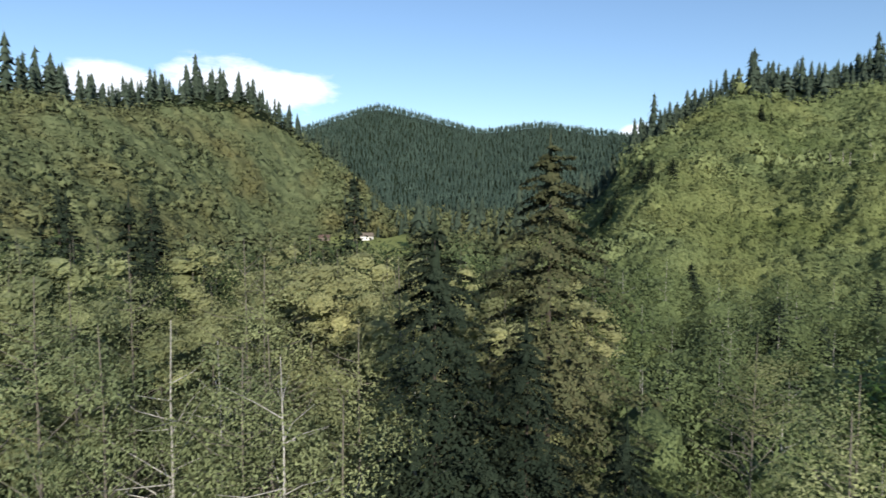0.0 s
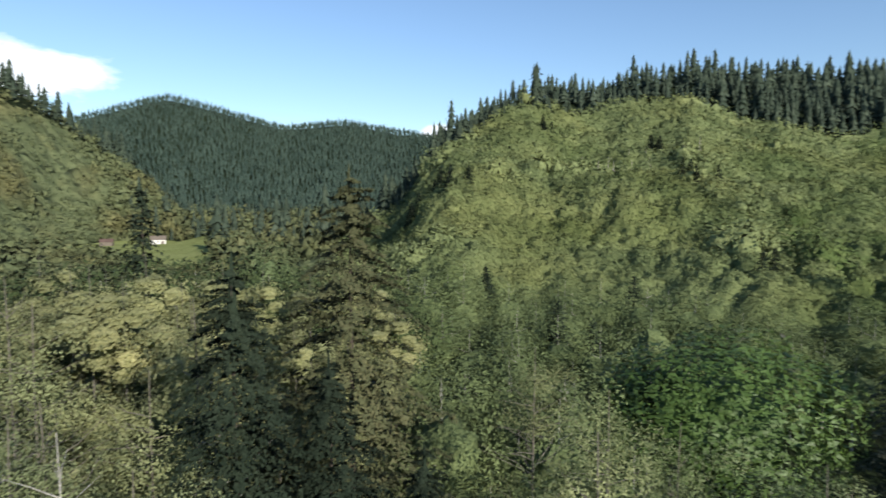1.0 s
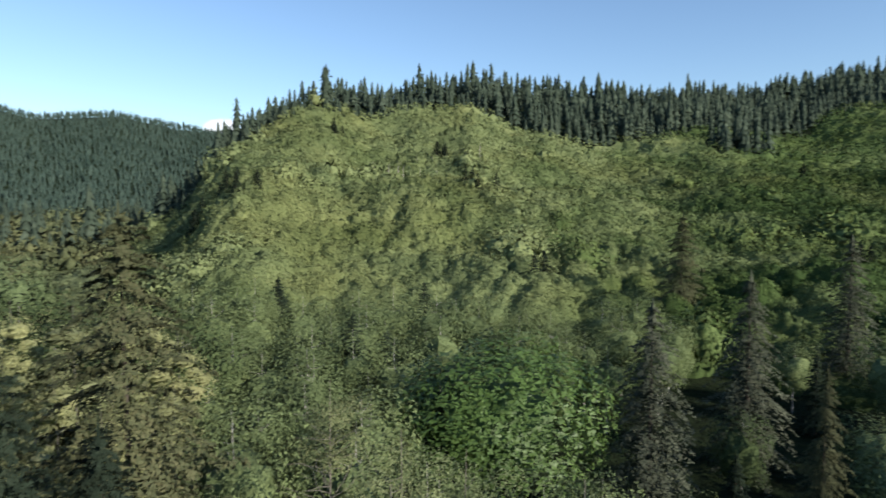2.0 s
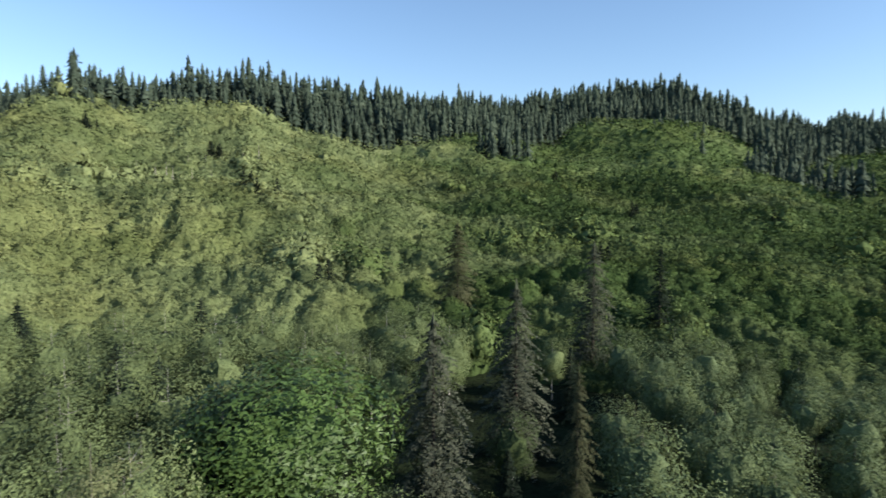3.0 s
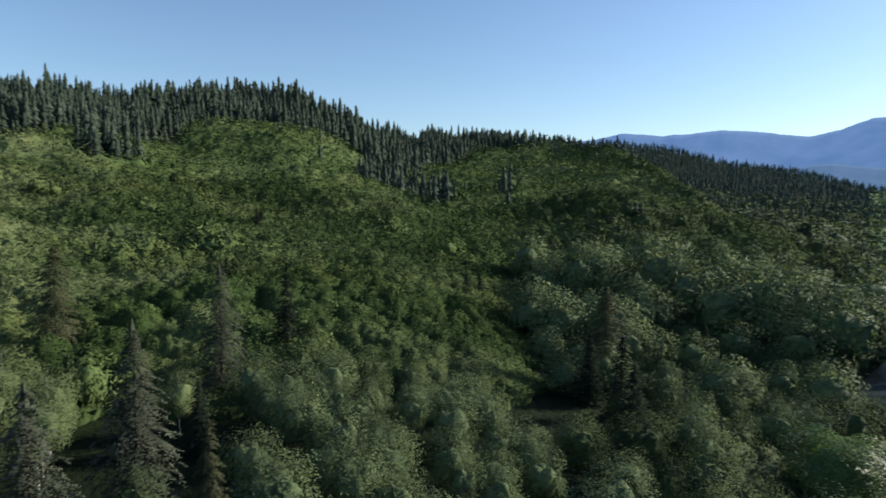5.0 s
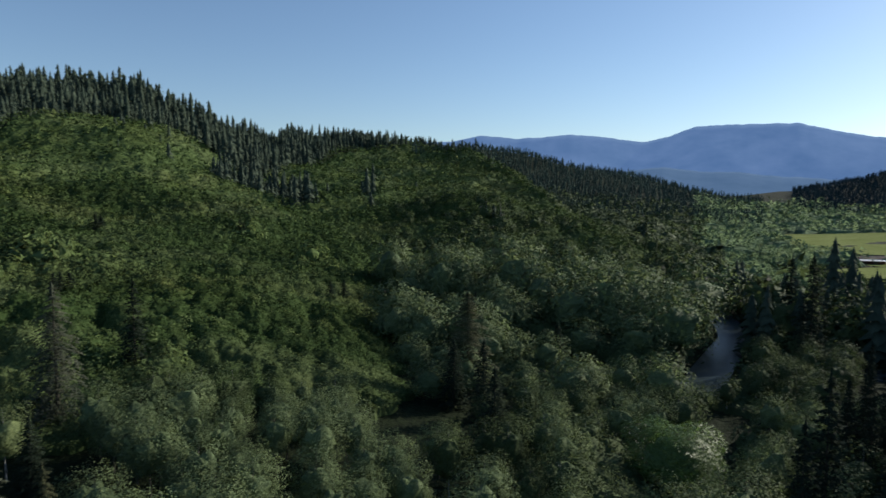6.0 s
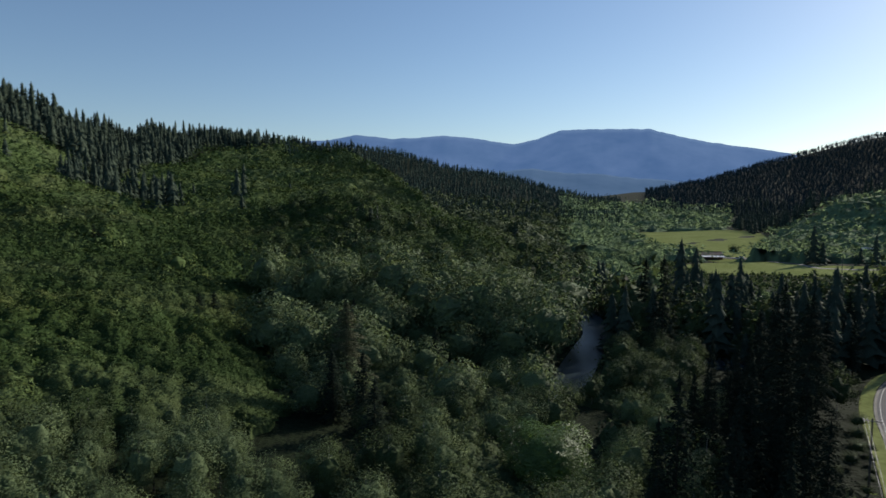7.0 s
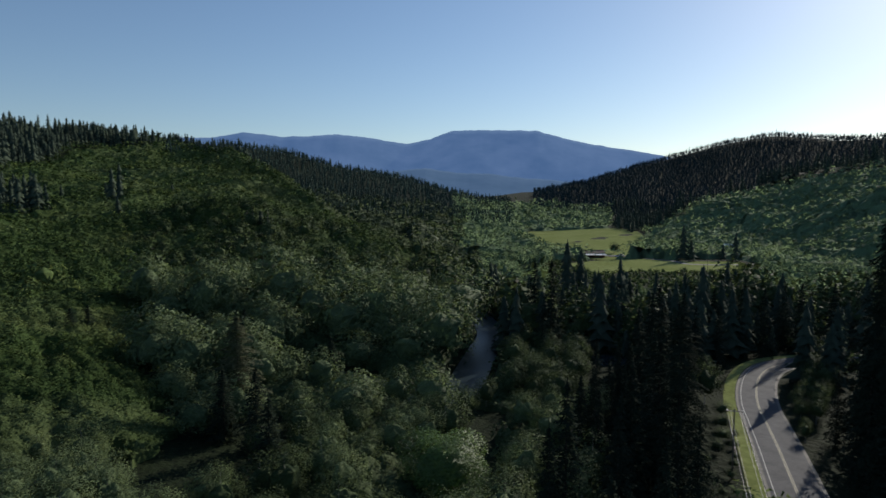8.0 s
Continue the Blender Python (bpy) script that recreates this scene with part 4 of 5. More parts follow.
forest("west_slope", -42, 8, 200, 760, 9.5, BUSH_FAR, SPIRE_FAR, 1.35, 0.9, "olive broadleaf trees on the western hill", leaves=OLIVE_LEAF)
forest("valley_wood", 126, 165, 172, 268, 7.2, BUSH_YOUNG, SPIRE_MID, 1.9, 0.68, "tall green trees across the valley floor", leaves=VALLEY_LEAF)
forest("valley_floor", 126, 165, 268, 450, 7.0, BUSH_LOW, SPIRE_FAR, 1.0, 0.6, "green broadleaf trees on the valley floor", leaves=SOUTH_HAZE_LEAF)
forest("valley_far", 118, 165, 450, 1300, 12.0, BUSH_FAR, SPIRE_FAR, 1.5, 0.75, "green broadleaf woods along the far valley", leaves=SOUTH_HAZE_LEAF, broad=False)
forest("gap_floor", -12, 20, 420, 1050, 9.0, BUSH_FAR, SPIRE_FAR, 1.7, 0.8, "green broadleaf woods in the gap between hills", leaves=OLIVE_LEAF)


def far_range(name, b0, b1, r0, r1, gap, size, label, needles=HAZED_NEEDLE):
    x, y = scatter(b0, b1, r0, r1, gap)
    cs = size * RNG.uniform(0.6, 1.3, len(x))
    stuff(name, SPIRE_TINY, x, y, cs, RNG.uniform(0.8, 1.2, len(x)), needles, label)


far_range("far_mountain_forest", -16, 18, 930, 1960, 9.6, 0.60, "conifer forest covering the mountain, tinted blue-green for haze")
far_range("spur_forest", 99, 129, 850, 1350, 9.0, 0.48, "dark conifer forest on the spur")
far_range("south_range_forest", 131, 162, 1150, 2050, 8.8, 0.46, "dark conifer forest on the southern hills", SOUTH_HAZE_NEEDLE)

GRASS = solid("meadow_grass", (0.175, 0.205, 0.070), (0.235, 0.260, 0.105), 0.035, rough=1.0, bump=0.1, fine=0.5, shine=0.0)
GRAVEL = solid("gravel_shoulder", (0.11, 0.105, 0.09), (0.19, 0.18, 0.16), 0.8, bump=0.5)
for nm, poly in MEADOWS:
    bm = bmesh.new()
    vs = [bm.verts.new((px, py, 0)) for px, py in smooth_line(poly + poly[:1], 4)[:-1]]
    bm.faces.new(vs)
    bmesh.ops.triangulate(bm, faces=bm.faces[:])
    bmesh.ops.subdivide_edges(bm, edges=bm.edges[:], cuts=3, use_grid_fill=True)
    for v in bm.verts:
        v.co.z = ground_at(v.co.x, v.co.y) + 0.25
    me = bpy.data.meshes.new("meadow")
    bm.to_mesh(me)
    bm.free()
    me.materials.append(GRASS)
    tagged(new("meadow", me), "sunlit yellow-green mown meadow grass", "meadow", kind="structure")

ribbon("road_shoulder", ROAD_LINE, 8.7, 0.05, GRAVEL, "pale grey gravel road shoulder", "shoulder")
ribbon("road", ROAD_LINE, 7.6, 0.12, ASPHALT, "grey two-lane asphalt road in a curve", "road")
WATER = solid("river_water", (0.02, 0.03, 0.035), (0.03, 0.045, 0.05), 0.3, rough=0.3, bump=0.6, fine=0.9, shine=0.12)
STILL_WATER = solid("still_water", (0.02, 0.03, 0.035), (0.03, 0.045, 0.05), 0.3, rough=0.06, bump=0.05, fine=1.1, shine=0.6)
ribbon("backwater", smooth_line([(115, -128), (119.5, -132.5), (123, -138)]), 11, -0.7, STILL_WATER, "still backwater pool glinting between trees", "water")
ribbon("river", RIVER_LINE, 9.5, -1.2, WATER, "dark river water with sunlit ripples", "river")



# ---- the far mountains ----
def mountain_range(crest, dist, foot, low, high, glow, seed):
    """Mountains at the end of the valley, too far off to show trees; a blue glow stands for haze. crest: bearing and
    height in degrees.
    """
    bear = np.arange(crest[0][0], crest[-1][0], 0.25)
    cb, ce = zip(*crest)
    top = 38 + dist * np.tan(np.radians(np.interp(bear, cb, ce)))
    top = top + dist / 900 * (value_noise(bear * 10, bear * 0, 8, seed) - 0.5) + dist / 1500 * (value_noise(bear * 10, bear * 0, 2.5, seed + 2) - 0.5)
    rows_, V = 16, []
    for i in range(rows_ + 1):
        f = i / rows_
        d = foot + (dist - foot) * f
        x, y = d * np.sin(np.radians(bear)), d * np.cos(np.radians(bear))
        gully = (value_noise(x, y, 420, seed) - 0.5) * 0.5 + (value_noise(x, y, 170, seed + 1) - 0.5) * 0.25
        V.append(np.column_stack([x, y, np.maximum(-30, top * (f ** 1.15 + f * (1 - f) * gully))]))
    nb = len(bear)
    back = V[-1].copy()
    back[:, :2] *= 1.06
    back[:, 2] = -30
    V = np.concatenate(V + [back])
    F = [(i * nb + k, i * nb + k + 1, (i + 1) * nb + k + 1, (i + 1) * nb + k) for i in range(rows_ + 1) for k in range(nb - 1)]
    m, n, l, out = nodes_of("hazed_mountain")
    # distance haze painted as blue emission, added to a dark diffuse slope
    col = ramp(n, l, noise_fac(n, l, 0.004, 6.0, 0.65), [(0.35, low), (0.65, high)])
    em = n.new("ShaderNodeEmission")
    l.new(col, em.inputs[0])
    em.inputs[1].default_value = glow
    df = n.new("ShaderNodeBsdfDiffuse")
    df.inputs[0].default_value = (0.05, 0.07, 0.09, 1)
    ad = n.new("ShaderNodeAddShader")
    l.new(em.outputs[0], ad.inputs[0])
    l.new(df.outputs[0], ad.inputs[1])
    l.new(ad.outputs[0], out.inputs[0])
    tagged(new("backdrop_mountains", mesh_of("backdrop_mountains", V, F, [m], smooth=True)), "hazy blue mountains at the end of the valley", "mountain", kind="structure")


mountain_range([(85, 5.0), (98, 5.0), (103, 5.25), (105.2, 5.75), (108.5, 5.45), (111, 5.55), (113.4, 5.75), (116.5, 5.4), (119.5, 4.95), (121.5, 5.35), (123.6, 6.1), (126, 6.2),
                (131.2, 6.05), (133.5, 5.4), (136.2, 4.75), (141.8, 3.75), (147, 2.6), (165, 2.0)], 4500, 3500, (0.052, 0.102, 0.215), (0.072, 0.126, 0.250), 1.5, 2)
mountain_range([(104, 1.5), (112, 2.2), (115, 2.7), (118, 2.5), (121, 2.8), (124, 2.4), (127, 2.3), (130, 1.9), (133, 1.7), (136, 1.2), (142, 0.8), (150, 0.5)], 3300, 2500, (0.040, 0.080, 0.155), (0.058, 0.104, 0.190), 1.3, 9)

# ---- trees near the camera ----
CONIFER = build_conifer(NEEDLE, 30, 5.4, 28, 8, 30, needle=0.40)
TALL_FIR = build_conifer(NEEDLE, 30, 7.6, 27, 9, 230, needle=0.18, ragged=0.4, broad=0.26, tip_pow=0.62, droop=0.40, top_close=1.2)
RUSTY = build_conifer(OLD_NEEDLE, 30, 7.4, 27, 9, 230, needle=0.18, ragged=0.45, broad=0.26, tip_pow=0.6, droop=0.40, top_close=1.2)
MOSSY = build_conifer(MOSS_NEEDLE, 22, 3.4, 34, 8, 80, needle=0.14, ragged=0.4, droop=0.8, tip_pow=0.6)
PALE_ALDER = build_broadleaf(ALDER_LEAF, ALDER_BARK, 27, 3.6, 9000, 22, 0.062, stem=0.2, limbs=46, core=False, base=0.03, thick=0.7)
ALDER = build_broadleaf(ALDER_LEAF, TWIG_BARK, 27, 3.6, 15000, 26, 0.066, stem=0.15, limbs=40, core=False, base=0.03, thick=0.7)
SLENDER = build_broadleaf(ALDER_LEAF, GREY_BARK, 27, 3.9, 5000, 26, 0.135, stem=0.12, limbs=7, shrink=0.5, base=0.03, thick=0.6)
GROVE = build_dome(VALLEY_LEAF, ALDER_BARK, 15, 4.9, 4600, 18, 0.150, cols=14, rows=7)
COPSE = build_dome(VALLEY_LEAF, ALDER_BARK, 15, 4.9, 2400, 16, 0.20, limbs=2, cols=11, rows=6)
WILLOW = build_dome(WILLOW_LEAF, GREY_BARK, 15, 4.6, 4400, 20, 0.150, limbs=3, cols=12, rows=6)
MAPLE = build_dome(MAPLE_LEAF, GREY_BARK, 19, 9.6, 13000, 26, 0.25, cols=18, rows=9)
YOUNG_ALDER = build_dome(FRESH_LEAF, ALDER_BARK, 17, 4.1, 5400, 22, 0.145, limbs=4, cols=13, rows=8)

LABELS = {
    "conifer": ("tall dark green conifer with drooping boughs", CONIFER, 30.0),
    "tall_fir": ("very tall dark green fir with layered boughs", TALL_FIR, 30.0),
    "small_broadleaf_tree": ("smaller round-crowned broadleaf tree in the valley wood", COPSE, 15.0),
    "slender_alder": ("slender leafy alder with a pale trunk", SLENDER, 27.0),
    "rusty_conifer": ("thinning conifer with rust-brown needles", RUSTY, 30.0),
    "mossy_conifer": ("narrow conifer hung with pale grey-green moss", MOSSY, 22.0),
    "alder_tree": ("tall slender alder with pale bark and sparse leaves", ALDER, 27.0),
    "willow_tree": ("pale green willow with a full rounded crown by the river", WILLOW, 15.0),
    "pale_alder": ("thin-leaved alder with a bright white trunk", PALE_ALDER, 27.0),
    "broadleaf_tree": ("round-crowned green broadleaf tree in the valley wood", GROVE, 15.0),
    "young_alder": ("feathery fresh green alder with a rounded top", YOUNG_ALDER, 17.0),
    "maple_tree": ("broad bigleaf maple with bright green leaves", MAPLE, 19.0),
}
GROUPS = {"conifer": "conifers of the valley", "rusty_conifer": "rusty conifers", "mossy_conifer": "mossy conifers", "alder_tree": "alders by the river", "broadleaf_tree": "trees of the valley wood", "maple_tree": "", "young_alder": "young alders below the slope", "pale_alder": "white-trunked alders", "willow_tree": "riverside willows", "slender_alder": "slender alders", "tall_fir": "tall firs", "small_broadleaf_tree": "smaller trees of the valley wood"}


def tree(kind, x, y, height, turn=None, wide=1.0):
    label, build, full = LABELS[kind]
    v = int(RNG.integers(0, {"maple_tree": 1, "tall_fir": 2, "rusty_conifer": 2}.get(kind, 4)))
    s = height / full
    plant(kind, tree_kind(kind, v, build), x, y, s * wide, float(RNG.uniform(0, 360)) if turn is None else turn, label, "tree", GROUPS[kind], tall=1 / wide)


PLACED = []
CLEAR = {"mossy_conifer": 12, "maple_tree": 11.5, "rusty_conifer": 8.0}


def place(kind, spots, wide=1.0):
    for px, py, hh in spots:
        tree(kind, px, py, hh, wide=wide)
        PLACED.append((px, py, CLEAR.get(kind, 4.2)))


place("tall_fir", [(-0.6, 26, 28.6), (3.4, 28, 24), (7, 25, 20.5), (1.5, 20, 19), (56, -77, 29)])
place("tall_fir", [(45, -113.5, 43), (37, -99, 41)], 0.62)
place("conifer", [(-13, 90, 34), (-60, 100, 31), (-55, 118, 32), (-68, 92, 29), (-62, 135, 30), (126, 33, 21), (132, -122, 28), (146, -128, 26), (66, -84, 24), (74, -96, 25), (70, -88, 22), (61, -79, 24), (88, -120, 22), (94, -130, 23),
                  (50, -126, 36), (41, -113, 36), (97, -170, 20), (102, -164, 18), (93, -182, 21), (106, -175, 22), (99, -184, 20), (88, -190, 21), (110, -166, 19), (30, -90, 38), (50, -145, 30), (-30, 60, 30), (-44, 72, 31), (98, -126, 25), (86, -104, 22), (92, -116, 24)], 1.05)
# dark clumps on the hillside
for cb, cr, count in DARK_CLUMPS:
    for k in range(count):
        cx, cy = compass(cb, cr)
        place("conifer", [(cx + float(RNG.uniform(-4.5, 4.5)), cy + float(RNG.uniform(-3.5, 3.5)), float(RNG.uniform(9, 13.5)))], 1.9)
place("rusty_conifer", [(5.6, 35.5, 32.6)], 1.05)
place("rusty_conifer", [(114, 73, 25)], 1.05)
place("rusty_conifer", [(126, -32, 22)], 1.3)
# squat dark conifers added to stand for the shade in gaps of the wood
place("conifer", [(110, -31, 15), (96, -29, 14), (117, -27, 14), (140, -58, 13), (180, -48, 14), (86, 44, 12), (57, 30, 9), (88, 36, 11)], 1.5)
PLACED += [(114, -29, 5), (118, -37, 5), (60, 25, 6), (64, 40, 5), (36, 48, 7), (44, 40, 5), (92, 53, 7), (68, 29, 6), (74, 34, 6), (108, -20, 7.5), (94, -18, 7), (103, -14, 6), (57, 41, 5)]
place("mossy_conifer", [(51, 35.5, 23.5), (72, 37, 23.8), (108, 40, 24)], 1.5)
place("rusty_conifer", [(55, 21.6, 19.5)], 0.62)
place("willow_tree", [(4.2, 160, 25), (9, 168, 22)], 0.75)
place("broadleaf_tree", [(63, 32.6, 13)], 0.75)
place("maple_tree", [(45.5, 52, 17.5)], 1.4)
place("maple_tree", [(76, -49, 10)], 1.3)
place("conifer", [(39.5, 74, 17), (43, 71, 15)], 1.6)
place("pale_alder", [(-5.45, 20.5, 26), (-10.2, 23.9, 26.5), (-9.8, 27, 25), (-2, 30, 25)])
place("alder_tree", [(-3.0, 19.4, 25), (-7.2, 22, 26), (-13, 17, 26.5), (-17, 26, 28), (-9, 31, 28.5), (-22, 20, 26), (-3, 34, 28), (-26, 31, 28), (-12, 38, 29), (-30, 22, 25),
                     (-20, 40, 28), (-35, 40, 28), (-6, 13.5, 23.5), (-11, 11.5, 23), (7.5, 12.5, 25), (10.5, 17, 25.5), (14, 22, 25), (19, 16, 23.5), (16, 33, 24), (-16, 13, 22.5), (-20, 15, 23.5), (-25, 24, 26), (-7, 24, 26), (-13, 23, 26.5), (-4, 27, 26), (-19, 32, 27), (-29, 28, 26), (13, 14, 22), (18, 22, 23)])


def wood():
    """The wood that fills the valley floor round the flight."""
    x, y = keep_open(*scatter(-42, 162, 12, 178, 6.5))
    ax, ay = keep_open(*scatter(-42, 14, 13, 62, 6.4))
    x, y = np.concatenate([x, ax]), np.concatenate([y, ay])
    under_x, under_y, under_s = [], [], []
    for px, py in zip(x, y):
        r, b = math.hypot(px, py), math.degrees(math.atan2(px, py))
        if 40 < px < 78 and -114 < py < -68 and 145 < b < 149.5:
            continue
        if (48 < b < 75 and 38 < r < 92 and RNG.random() < 0.4) or (98 < b < 140 and r < 120 and RNG.random() < 0.22):
            continue
        if 8 < b < 24 and r < 40 or 123.5 < b < 129 and r > 98:
            continue
        if 54 < px < 95 and py < -120 and b > 146:
            continue
        if (8 < b < 97 and r > 114) or (97 <= b < 126 and r > 120) or (b <= 8 and r > 97) or any(math.hypot(px - a, py - c) < d for a, c, d in PLACED):
            continue
        hi = np.interp(b, [-40, 0, 15, 40, 70, 95, 110, 130, 165], [25, 25, 20, 16, 14, 11, 11, 12, 16])
        h = hi * RNG.uniform(0.75, 1.15) * (1 if r < 110 else 0.85)
        if b > 32 and r < np.interp(b, [32, 60, 100, 165], [30, 40, 50, 60]) or 146 < b < 160 and r < 100:
            under_x.append(px), under_y.append(py), under_s.append(h / 9)
            continue
        kind = "conifer" if RNG.random() < float(conifer_share(np.array([px]), np.array([py]))[0]) else "broadleaf_tree"
        if kind == "broadleaf_tree" and r > 88:
            kind = "small_broadleaf_tree"
        if kind == "broadleaf_tree" and b < 14 and r < 70:
            kind = "slender_alder"
        if kind != "conifer" and 98 < b < 140 and 46 < r < 125 and RNG.random() < 0.6:
            kind = "willow_tree"
        if kind != "conifer" and (14 <= b < 58 or 58 <= b < 98 and RNG.random() < 0.5):
            kind = "young_alder"
        if kind != "conifer" and 72 <= b < 99 and r < 105:
            kind = "willow_tree"
        if kind == "conifer":
            h *= RNG.uniform(1.2, 1.7)
        tree(kind, float(px), float(py), float(h), wide=float(RNG.uniform(0.8, 1.15) if "broadleaf" in kind or "willow" in kind else RNG.uniform(0.85, 1.1)))
    ux, uy = keep_open(*scatter(-42, 12, 34, 90, 5.6))
    stuff("alder_thicket", BUSH_YOUNG, ux, uy, RNG.uniform(1.5, 2.4, len(ux)), RNG.uniform(0.9, 1.2, len(ux)), OLIVE_LEAF, "olive thicket filling the space between alders")
    stuff("undergrowth", BUSH_MID, np.array(under_x), np.array(under_y), np.array(under_s), np.ones(len(under_x)), HILL_LEAF, "leafy green undergrowth below the flight")


wood()


# ---- road furniture ----
def stripe(name, offset, width, mat, label, lo=0, hi=None):
    return ribbon(name, ROAD_LINE[lo:hi], width, 0.135, mat, label, "road marking", from_=offset)


stripe("edge_line", 3.25, 0.11, PAINT_WHITE, "white edge line painted on the road")
stripe("centre_line", 0.13, 0.10, PAINT_YELLOW, "yellow centre line painted on the road")
stripe("centre_line", -0.13, 0.10, PAINT_YELLOW, "yellow centre line painted on the road")
ribbon("verge", ROAD_LINE, 2.4, 0.09, GRASS, "bright green mown grass verge", "verge", from_=5.7)


def utility_pole(x, y, turn, height, label):
    root = thing("utility_pole", x, y, ground_at(x, y), label, "pole", "utility poles", turn)
    bm = bmesh.new()
    bmesh.ops.create_cone(bm, cap_ends=True, segments=10, radius1=0.17, radius2=0.11, depth=height + 1, matrix=Matrix.Translation((0, 0, (height - 1) / 2)))
    part("pole_shaft", bm, POLE_WOOD, root)
    bm = bmesh.new()
    add_box(bm, 0, 0.16, height - 0.35, 2.5, 0.11, 0.13, 0.01)
    part("crossarm", bm, DEAD_WOOD, root, "pale weathered crossarm")
    for o in WIRE_OFFSETS:
        bm = bmesh.new()
        bmesh.ops.create_cone(bm, cap_ends=True, segments=8, radius1=0.06, radius2=0.04, depth=0.16, matrix=Matrix.Translation((o, 0.16, height - 0.21)))
        part("insulator", bm, PAINT_WHITE, root, "white ceramic insulator")
    return root


WIRE_OFFSETS = (-1.1, -0.65, 0.65, 1.1)
POLES = [(56.4, -91.6), (24.5, -49.2), (-8, -6)]
line_turn = math.degrees(math.atan2(-(POLES[1][0] - POLES[0][0]), POLES[1][1] - POLES[0][1]))
for px, py in POLES:
    utility_pole(px, py, line_turn, 11.5, "brown wooden utility pole with a crossarm beside the road")
side = np.array([math.cos(radians(line_turn)), math.sin(radians(line_turn))])
for (ax, ay), (bx, by) in zip(POLES[:-1], POLES[1:]):
    for o in WIRE_OFFSETS:
        pts = []
        for i in range(13):
            f = i / 12
            px, py = ax + (bx - ax) * f + side[0] * o, ay + (by - ay) * f + side[1] * o
            pts.append((px, py, 11.45 - 0.9 * 4 * f * (1 - f)))
        V, F = tube(pts, [0.019] * 13, 5)
        tagged(new("power_line", mesh_of("power_line", V, F, [WIRE], smooth=True)), "thin bare power line strung between poles", "wire", "power lines")


# ---- farm in the valley ----
def gable(bm, w, d, h, top):
    """Closed walls with two pointed ends."""
    v = [bm.verts.new(p) for p in ((-w / 2, -d / 2, 0), (w / 2, -d / 2, 0), (w / 2, d / 2, 0), (-w / 2, d / 2, 0), (-w / 2, -d / 2, h), (w / 2, -d / 2, h), (w / 2, d / 2, h), (-w / 2, d / 2, h), (-w / 2, 0, top), (w / 2, 0, top))]
    for f in ((0, 1, 5, 4), (2, 3, 7, 6), (1, 2, 6, 9, 5), (3, 0, 4, 8, 7), (3, 2, 1, 0)):
        bm.faces.new([v[k] for k in f])


def building(name, x, y, turn, w, d, h, top, wall_mat, roof_mat, label, windows, leanto=None, category="building"):
    root = thing(name, x, y, ground_at(x, y), label, category, "", turn)
    bm = bmesh.new()
    gable(bm, w, d, h, top)
    wall = part("wall", bm, wall_mat, root)
    run = math.hypot(d / 2, top - h)
    tilt = math.degrees(math.atan2(top - h, d / 2))
    for sg in (1, -1):
        bm = bmesh.new()
        m = pose(0, sg * d / 4, (h + top) / 2 + 0.12, -sg * tilt, 0, 0) @ Matrix.Diagonal((w + 0.9, run + 0.7, 0.14, 1))
        bmesh.ops.create_cube(bm, size=1.0, matrix=m)
        part("roof", bm, roof_mat, root)
    for wx in windows:
        bm = bmesh.new()
        add_box(bm, wx, -d / 2 - 0.02, h * 0.55, 1.0, 0.06, 1.0)
        part("window", bm, DARK_GLASS, wall, "dark glass window")
    bm = bmesh.new()
    add_box(bm, w * 0.3, -d / 2 - 0.03, 1.25, 2.2, 0.07, 2.5)
    part("door", bm, POLE_WOOD, wall, "brown plank door")
    if leanto:
        bm = bmesh.new()
        m = pose(0, -d / 2 - leanto / 2, h - 0.55, 9, 0, 0) @ Matrix.Diagonal((w + 0.4, leanto + 0.4, 0.12, 1))
        bmesh.ops.create_cube(bm, size=1.0, matrix=m)
        part("leanto_roof", bm, ROOF_WHITE, root, "pale sheet-metal lean-to roof")
        for k in range(5):
            bm = bmesh.new()
            add_box(bm, -w / 2 + 0.3 + k * (w - 0.6) / 4, -d / 2 - leanto + 0.2, (h - 1.1) / 2, 0.18, 0.18, h - 1.1)
            part("post", bm, POLE_WOOD, root)
    return root


building("barn", 338, -346, 237.5, 27, 10, 3.4, 5.4, BOARD_RED, ROOF_BROWN, "long red-brown barn with a pale lean-to roof", (-9, -5, -1), 4.5, "barn")
building("farmhouse", 305, -478, 60, 9, 7, 4.0, 6.6, BOARD_WHITE, ROOF_WHITE, "small white farmhouse among trees in the valley", (-3, 0), None, "house")
building("farmhouse", *compass(-7.0, 505), 5, 10, 7, 3.4, 6.0, BOARD_WHITE, POLE_WOOD, "white house with a weathered brown roof by the meadow", (-3, 0), None, "house")
building("shed", *compass(-10.8, 500), 0, 8, 6, 3.0, 4.8, POLE_WOOD, ROOF_BROWN, "brown wooden shed at the edge of the meadow", (-3,), None, "shed")


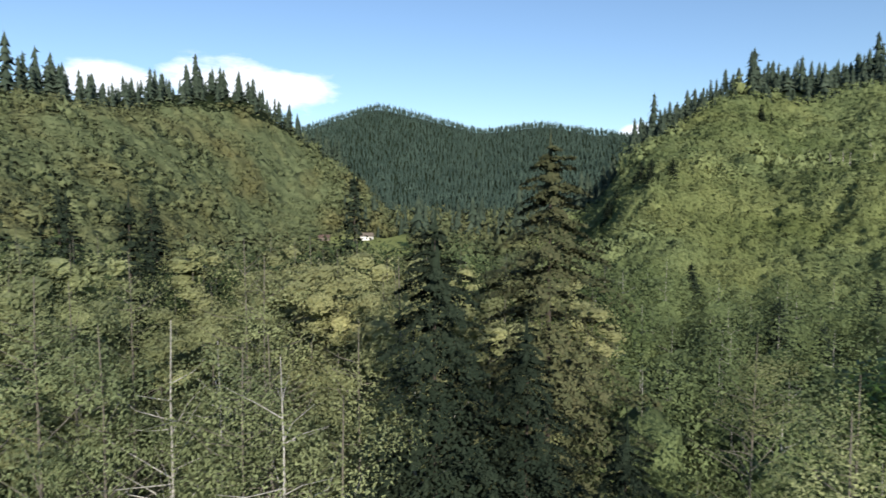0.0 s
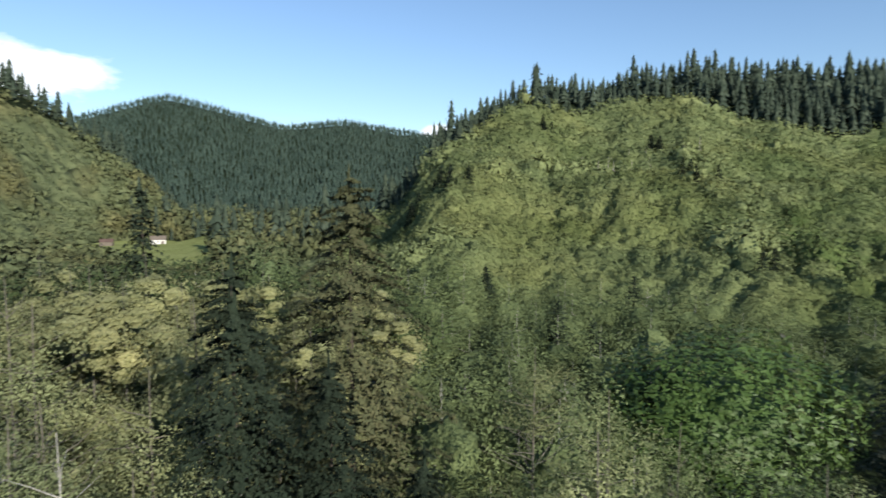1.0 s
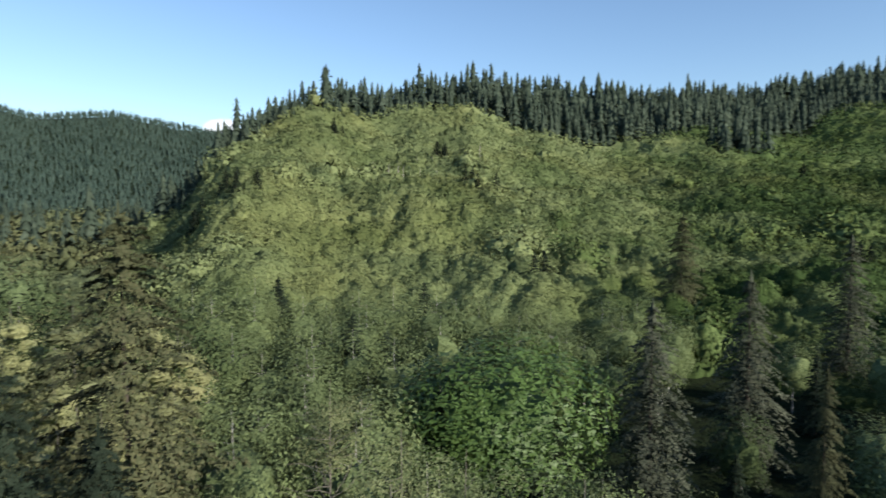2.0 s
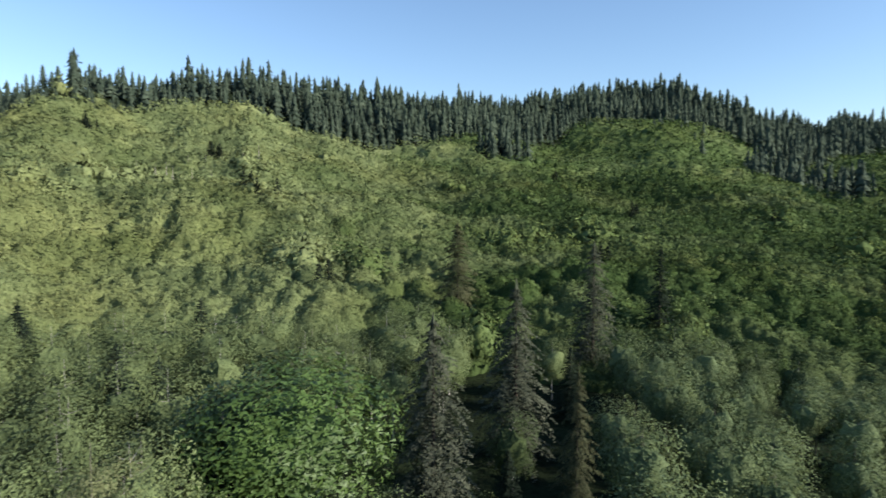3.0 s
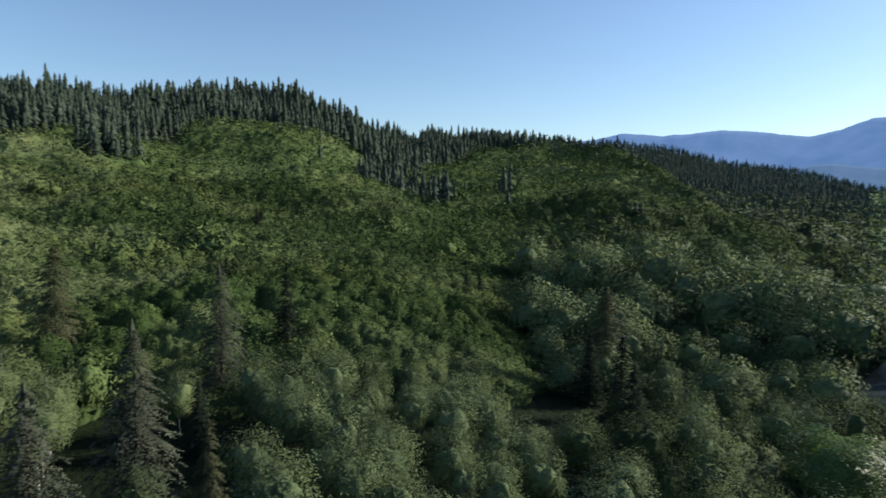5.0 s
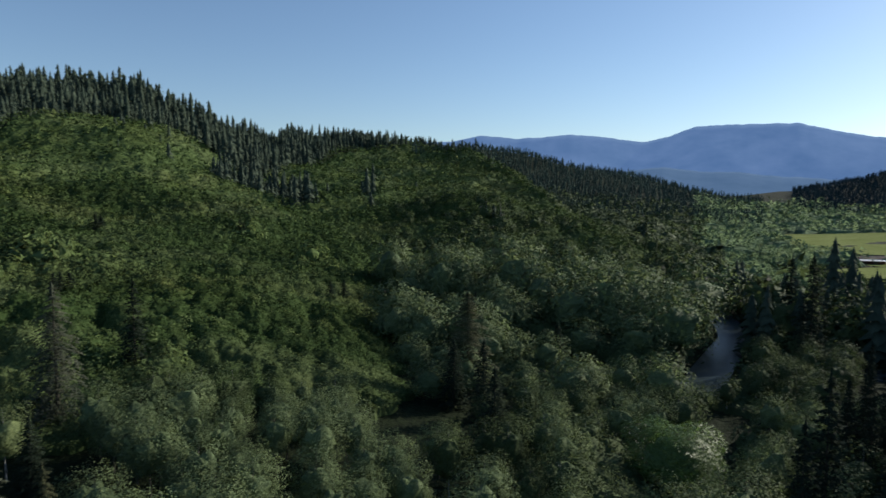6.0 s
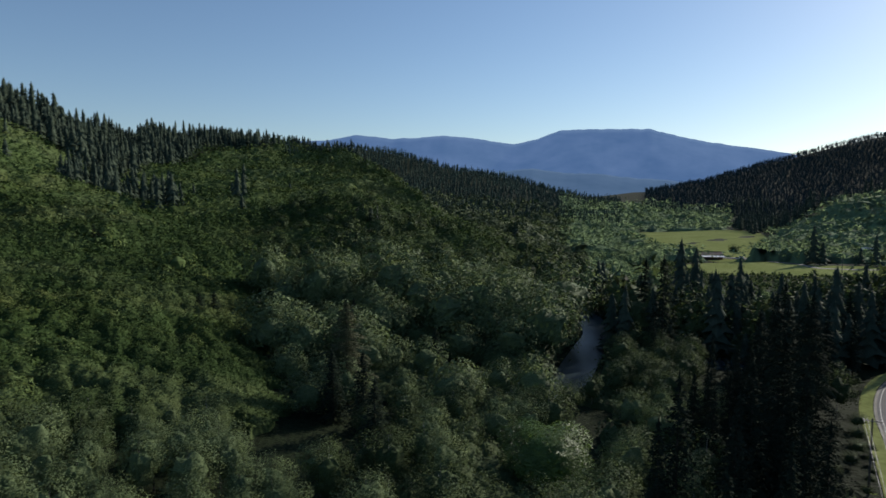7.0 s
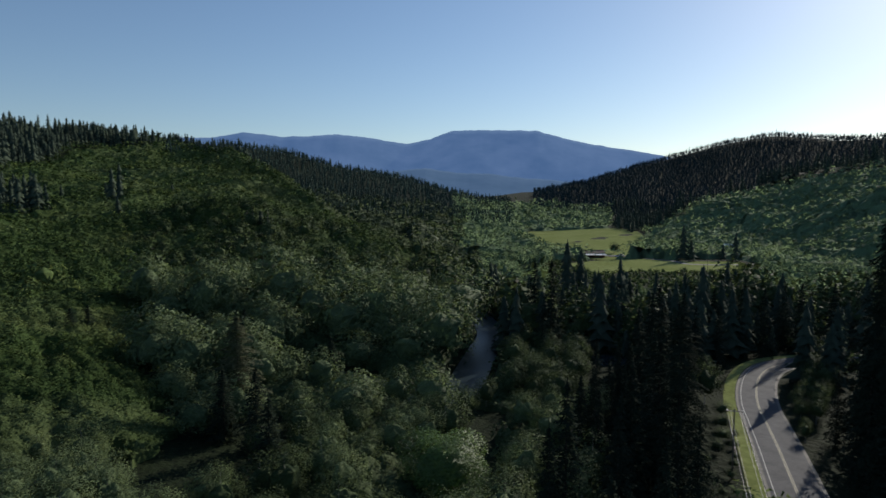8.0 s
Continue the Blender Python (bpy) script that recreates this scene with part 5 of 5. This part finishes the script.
def parked_car(x, y, turn, paint, label):
    root = thing("parked_car", x, y, ground_at(x, y) + 0.06, label, "car", "cars in the farm yard", turn)
    bm = bmesh.new()
    add_box(bm, 0, 0, 0.72, 4.6, 1.85, 0.75, 0.16)
    body = part("body", bm, paint, root)
    bm = bmesh.new()
    g = bmesh.ops.create_cube(bm, size=1.0, matrix=Matrix.Translation((-0.25, 0, 1.38)) @ Matrix.Diagonal((2.5, 1.6, 0.62, 1)))
    for v in g["verts"]:
        if v.co.z > 1.4:
            v.co.x *= 0.74
            v.co.y *= 0.84
    part("cabin", bm, DARK_GLASS, body, "dark glazed cabin")
    for wx in (-1.45, 1.45):
        for wy in (-0.85, 0.85):
            bm = bmesh.new()
            bmesh.ops.create_cone(bm, cap_ends=True, segments=14, radius1=0.34, radius2=0.34, depth=0.22, matrix=pose(wx, wy, 0.34, 90, 0, 0))
            part("wheel", bm, RUBBER, root)


for px, py, tn, pt, lb in ((326, -368, 20, CAR_WHITE, "white car parked in the gravel farm yard"), (321, -377, 70, CAR_GREY, "grey car parked in the gravel farm yard"),
                           (315, -384, 130, CAR_WHITE, "white car parked in the gravel farm yard"), (330, -376, 95, CAR_WHITE, "white car parked in the gravel farm yard")):
    parked_car(px, py, tn, pt, lb)


def field_pole(x, y, height):
    root = thing("telegraph_pole", x, y, ground_at(x, y), "lone dark wooden telegraph pole in the meadow", "pole")
    bm = bmesh.new()
    bmesh.ops.create_cone(bm, cap_ends=True, segments=10, radius1=0.2, radius2=0.13, depth=height + 1, matrix=Matrix.Translation((0, 0, (height - 1) / 2)))
    part("pole_shaft", bm, POLE_WOOD, root)
    bm = bmesh.new()
    add_box(bm, 0, 0.18, height - 0.5, 2.4, 0.12, 0.14, 0.01, 40)
    part("crossarm", bm, POLE_WOOD, root)


field_pole(234, -345, 9.8)


def lane(pts, width, label):
    ribbon("farm_lane", smooth_line(pts), width, 0.33, GRAVEL, label, "lane")


lane([(340, -362), (322, -372), (300, -374), (283, -376), (262, -367), (244, -388), (236, -412)], 5.0, "pale gravel farm lane crossing the meadow")
lane([(334, -366), (326, -376), (312, -388)], 14.0, "pale gravel farm yard beside the barn")


def dead_tree(x, y, height, seed):
    stem, limb_pieces = trunk_mesh(seed, height, 0.24, 0.02, 9, 0.3, 0.14, 7, stout=0.45)
    V, F = joined([stem] + limb_pieces)
    ob = new("dead_tree", mesh_of("dead_tree", V, F, [DEAD_WOOD], smooth=True))
    ob.matrix_basis = pose(x, y, ground_at(x, y))
    tagged(ob, "bleached leafless trunk standing among green trees", "dead tree", "dead trunks")


for k in range(6):
    dead_tree(362 + RNG.uniform(-9, 9), -105 + RNG.uniform(-7, 7), RNG.uniform(10, 15), 700 + k)
for k in range(12):
    px, py = compass(RNG.uniform(30, 41), RNG.uniform(285, 330))
    dead_tree(px, py, RNG.uniform(8, 12), 720 + k)

for px, py, hh in ((101, -70, 9), (104, -78, 8.5), (97, -62, 10), (106, -86, 8), (110, -94, 9)):
    tree("small_broadleaf_tree", px, py, hh, wide=1.0)
for px, py, hh in ((345, -385, 11), (349, -390, 9), (300, -398, 10), (296, -405, 9), (290, -396, 11), (304, -410, 8)):
    tree("small_broadleaf_tree", px, py, hh, wide=1.1)
sx_, sy_ = scatter(125, 155, 255, 460, 4.2)
low = inside_poly(sx_, sy_, SCRUB) & ~np.any([inside_poly(sx_, sy_, p) for _, p in MEADOWS], axis=0) & (np.hypot(sx_ - 338, sy_ + 346) > 20) & (np.hypot(sx_ - 322, sy_ + 375) > 20)
stuff("meadow_scrub", BUSH_FAR, sx_[low], sy_[low], RNG.uniform(0.3, 0.62, low.sum()), np.ones(low.sum()), HILL_LEAF, "low green scrub along the meadow's edge")
for px, py, hh in ((63.2, -103, 2.0), (60.2, -98.6, 1.7), (66, -107, 2.4), (56.2, -91, 2.0), (52.5, -86.5, 1.8), (64, -99, 3.0), (66, -104, 3.4), (58.5, -95.5, 1.8), (62, -92, 3.0), (53, -84, 2.2), (50, -78, 2.5), (57, -86, 3.2), (70, -110, 3.5), (74, -116, 4.0)):
    tree("small_broadleaf_tree", px, py, hh, wide=1.5)
for px, py, hh in ((64, -127, 5.5), (69, -135, 5), (63, -132, 6), (67, -142, 6.5), (74, -151, 8.5), (78, -158, 8), (60, -121, 4), (72, -146, 7), (76, -154, 10), (81, -163, 9), (70, -139, 6), (66, -131, 5), (71, -150, 9), (79.5, -166, 11), (65, -136, 7.5), (61.5, -128, 6), (58, -117, 4.5)):
    tree("small_broadleaf_tree", px, py, hh)
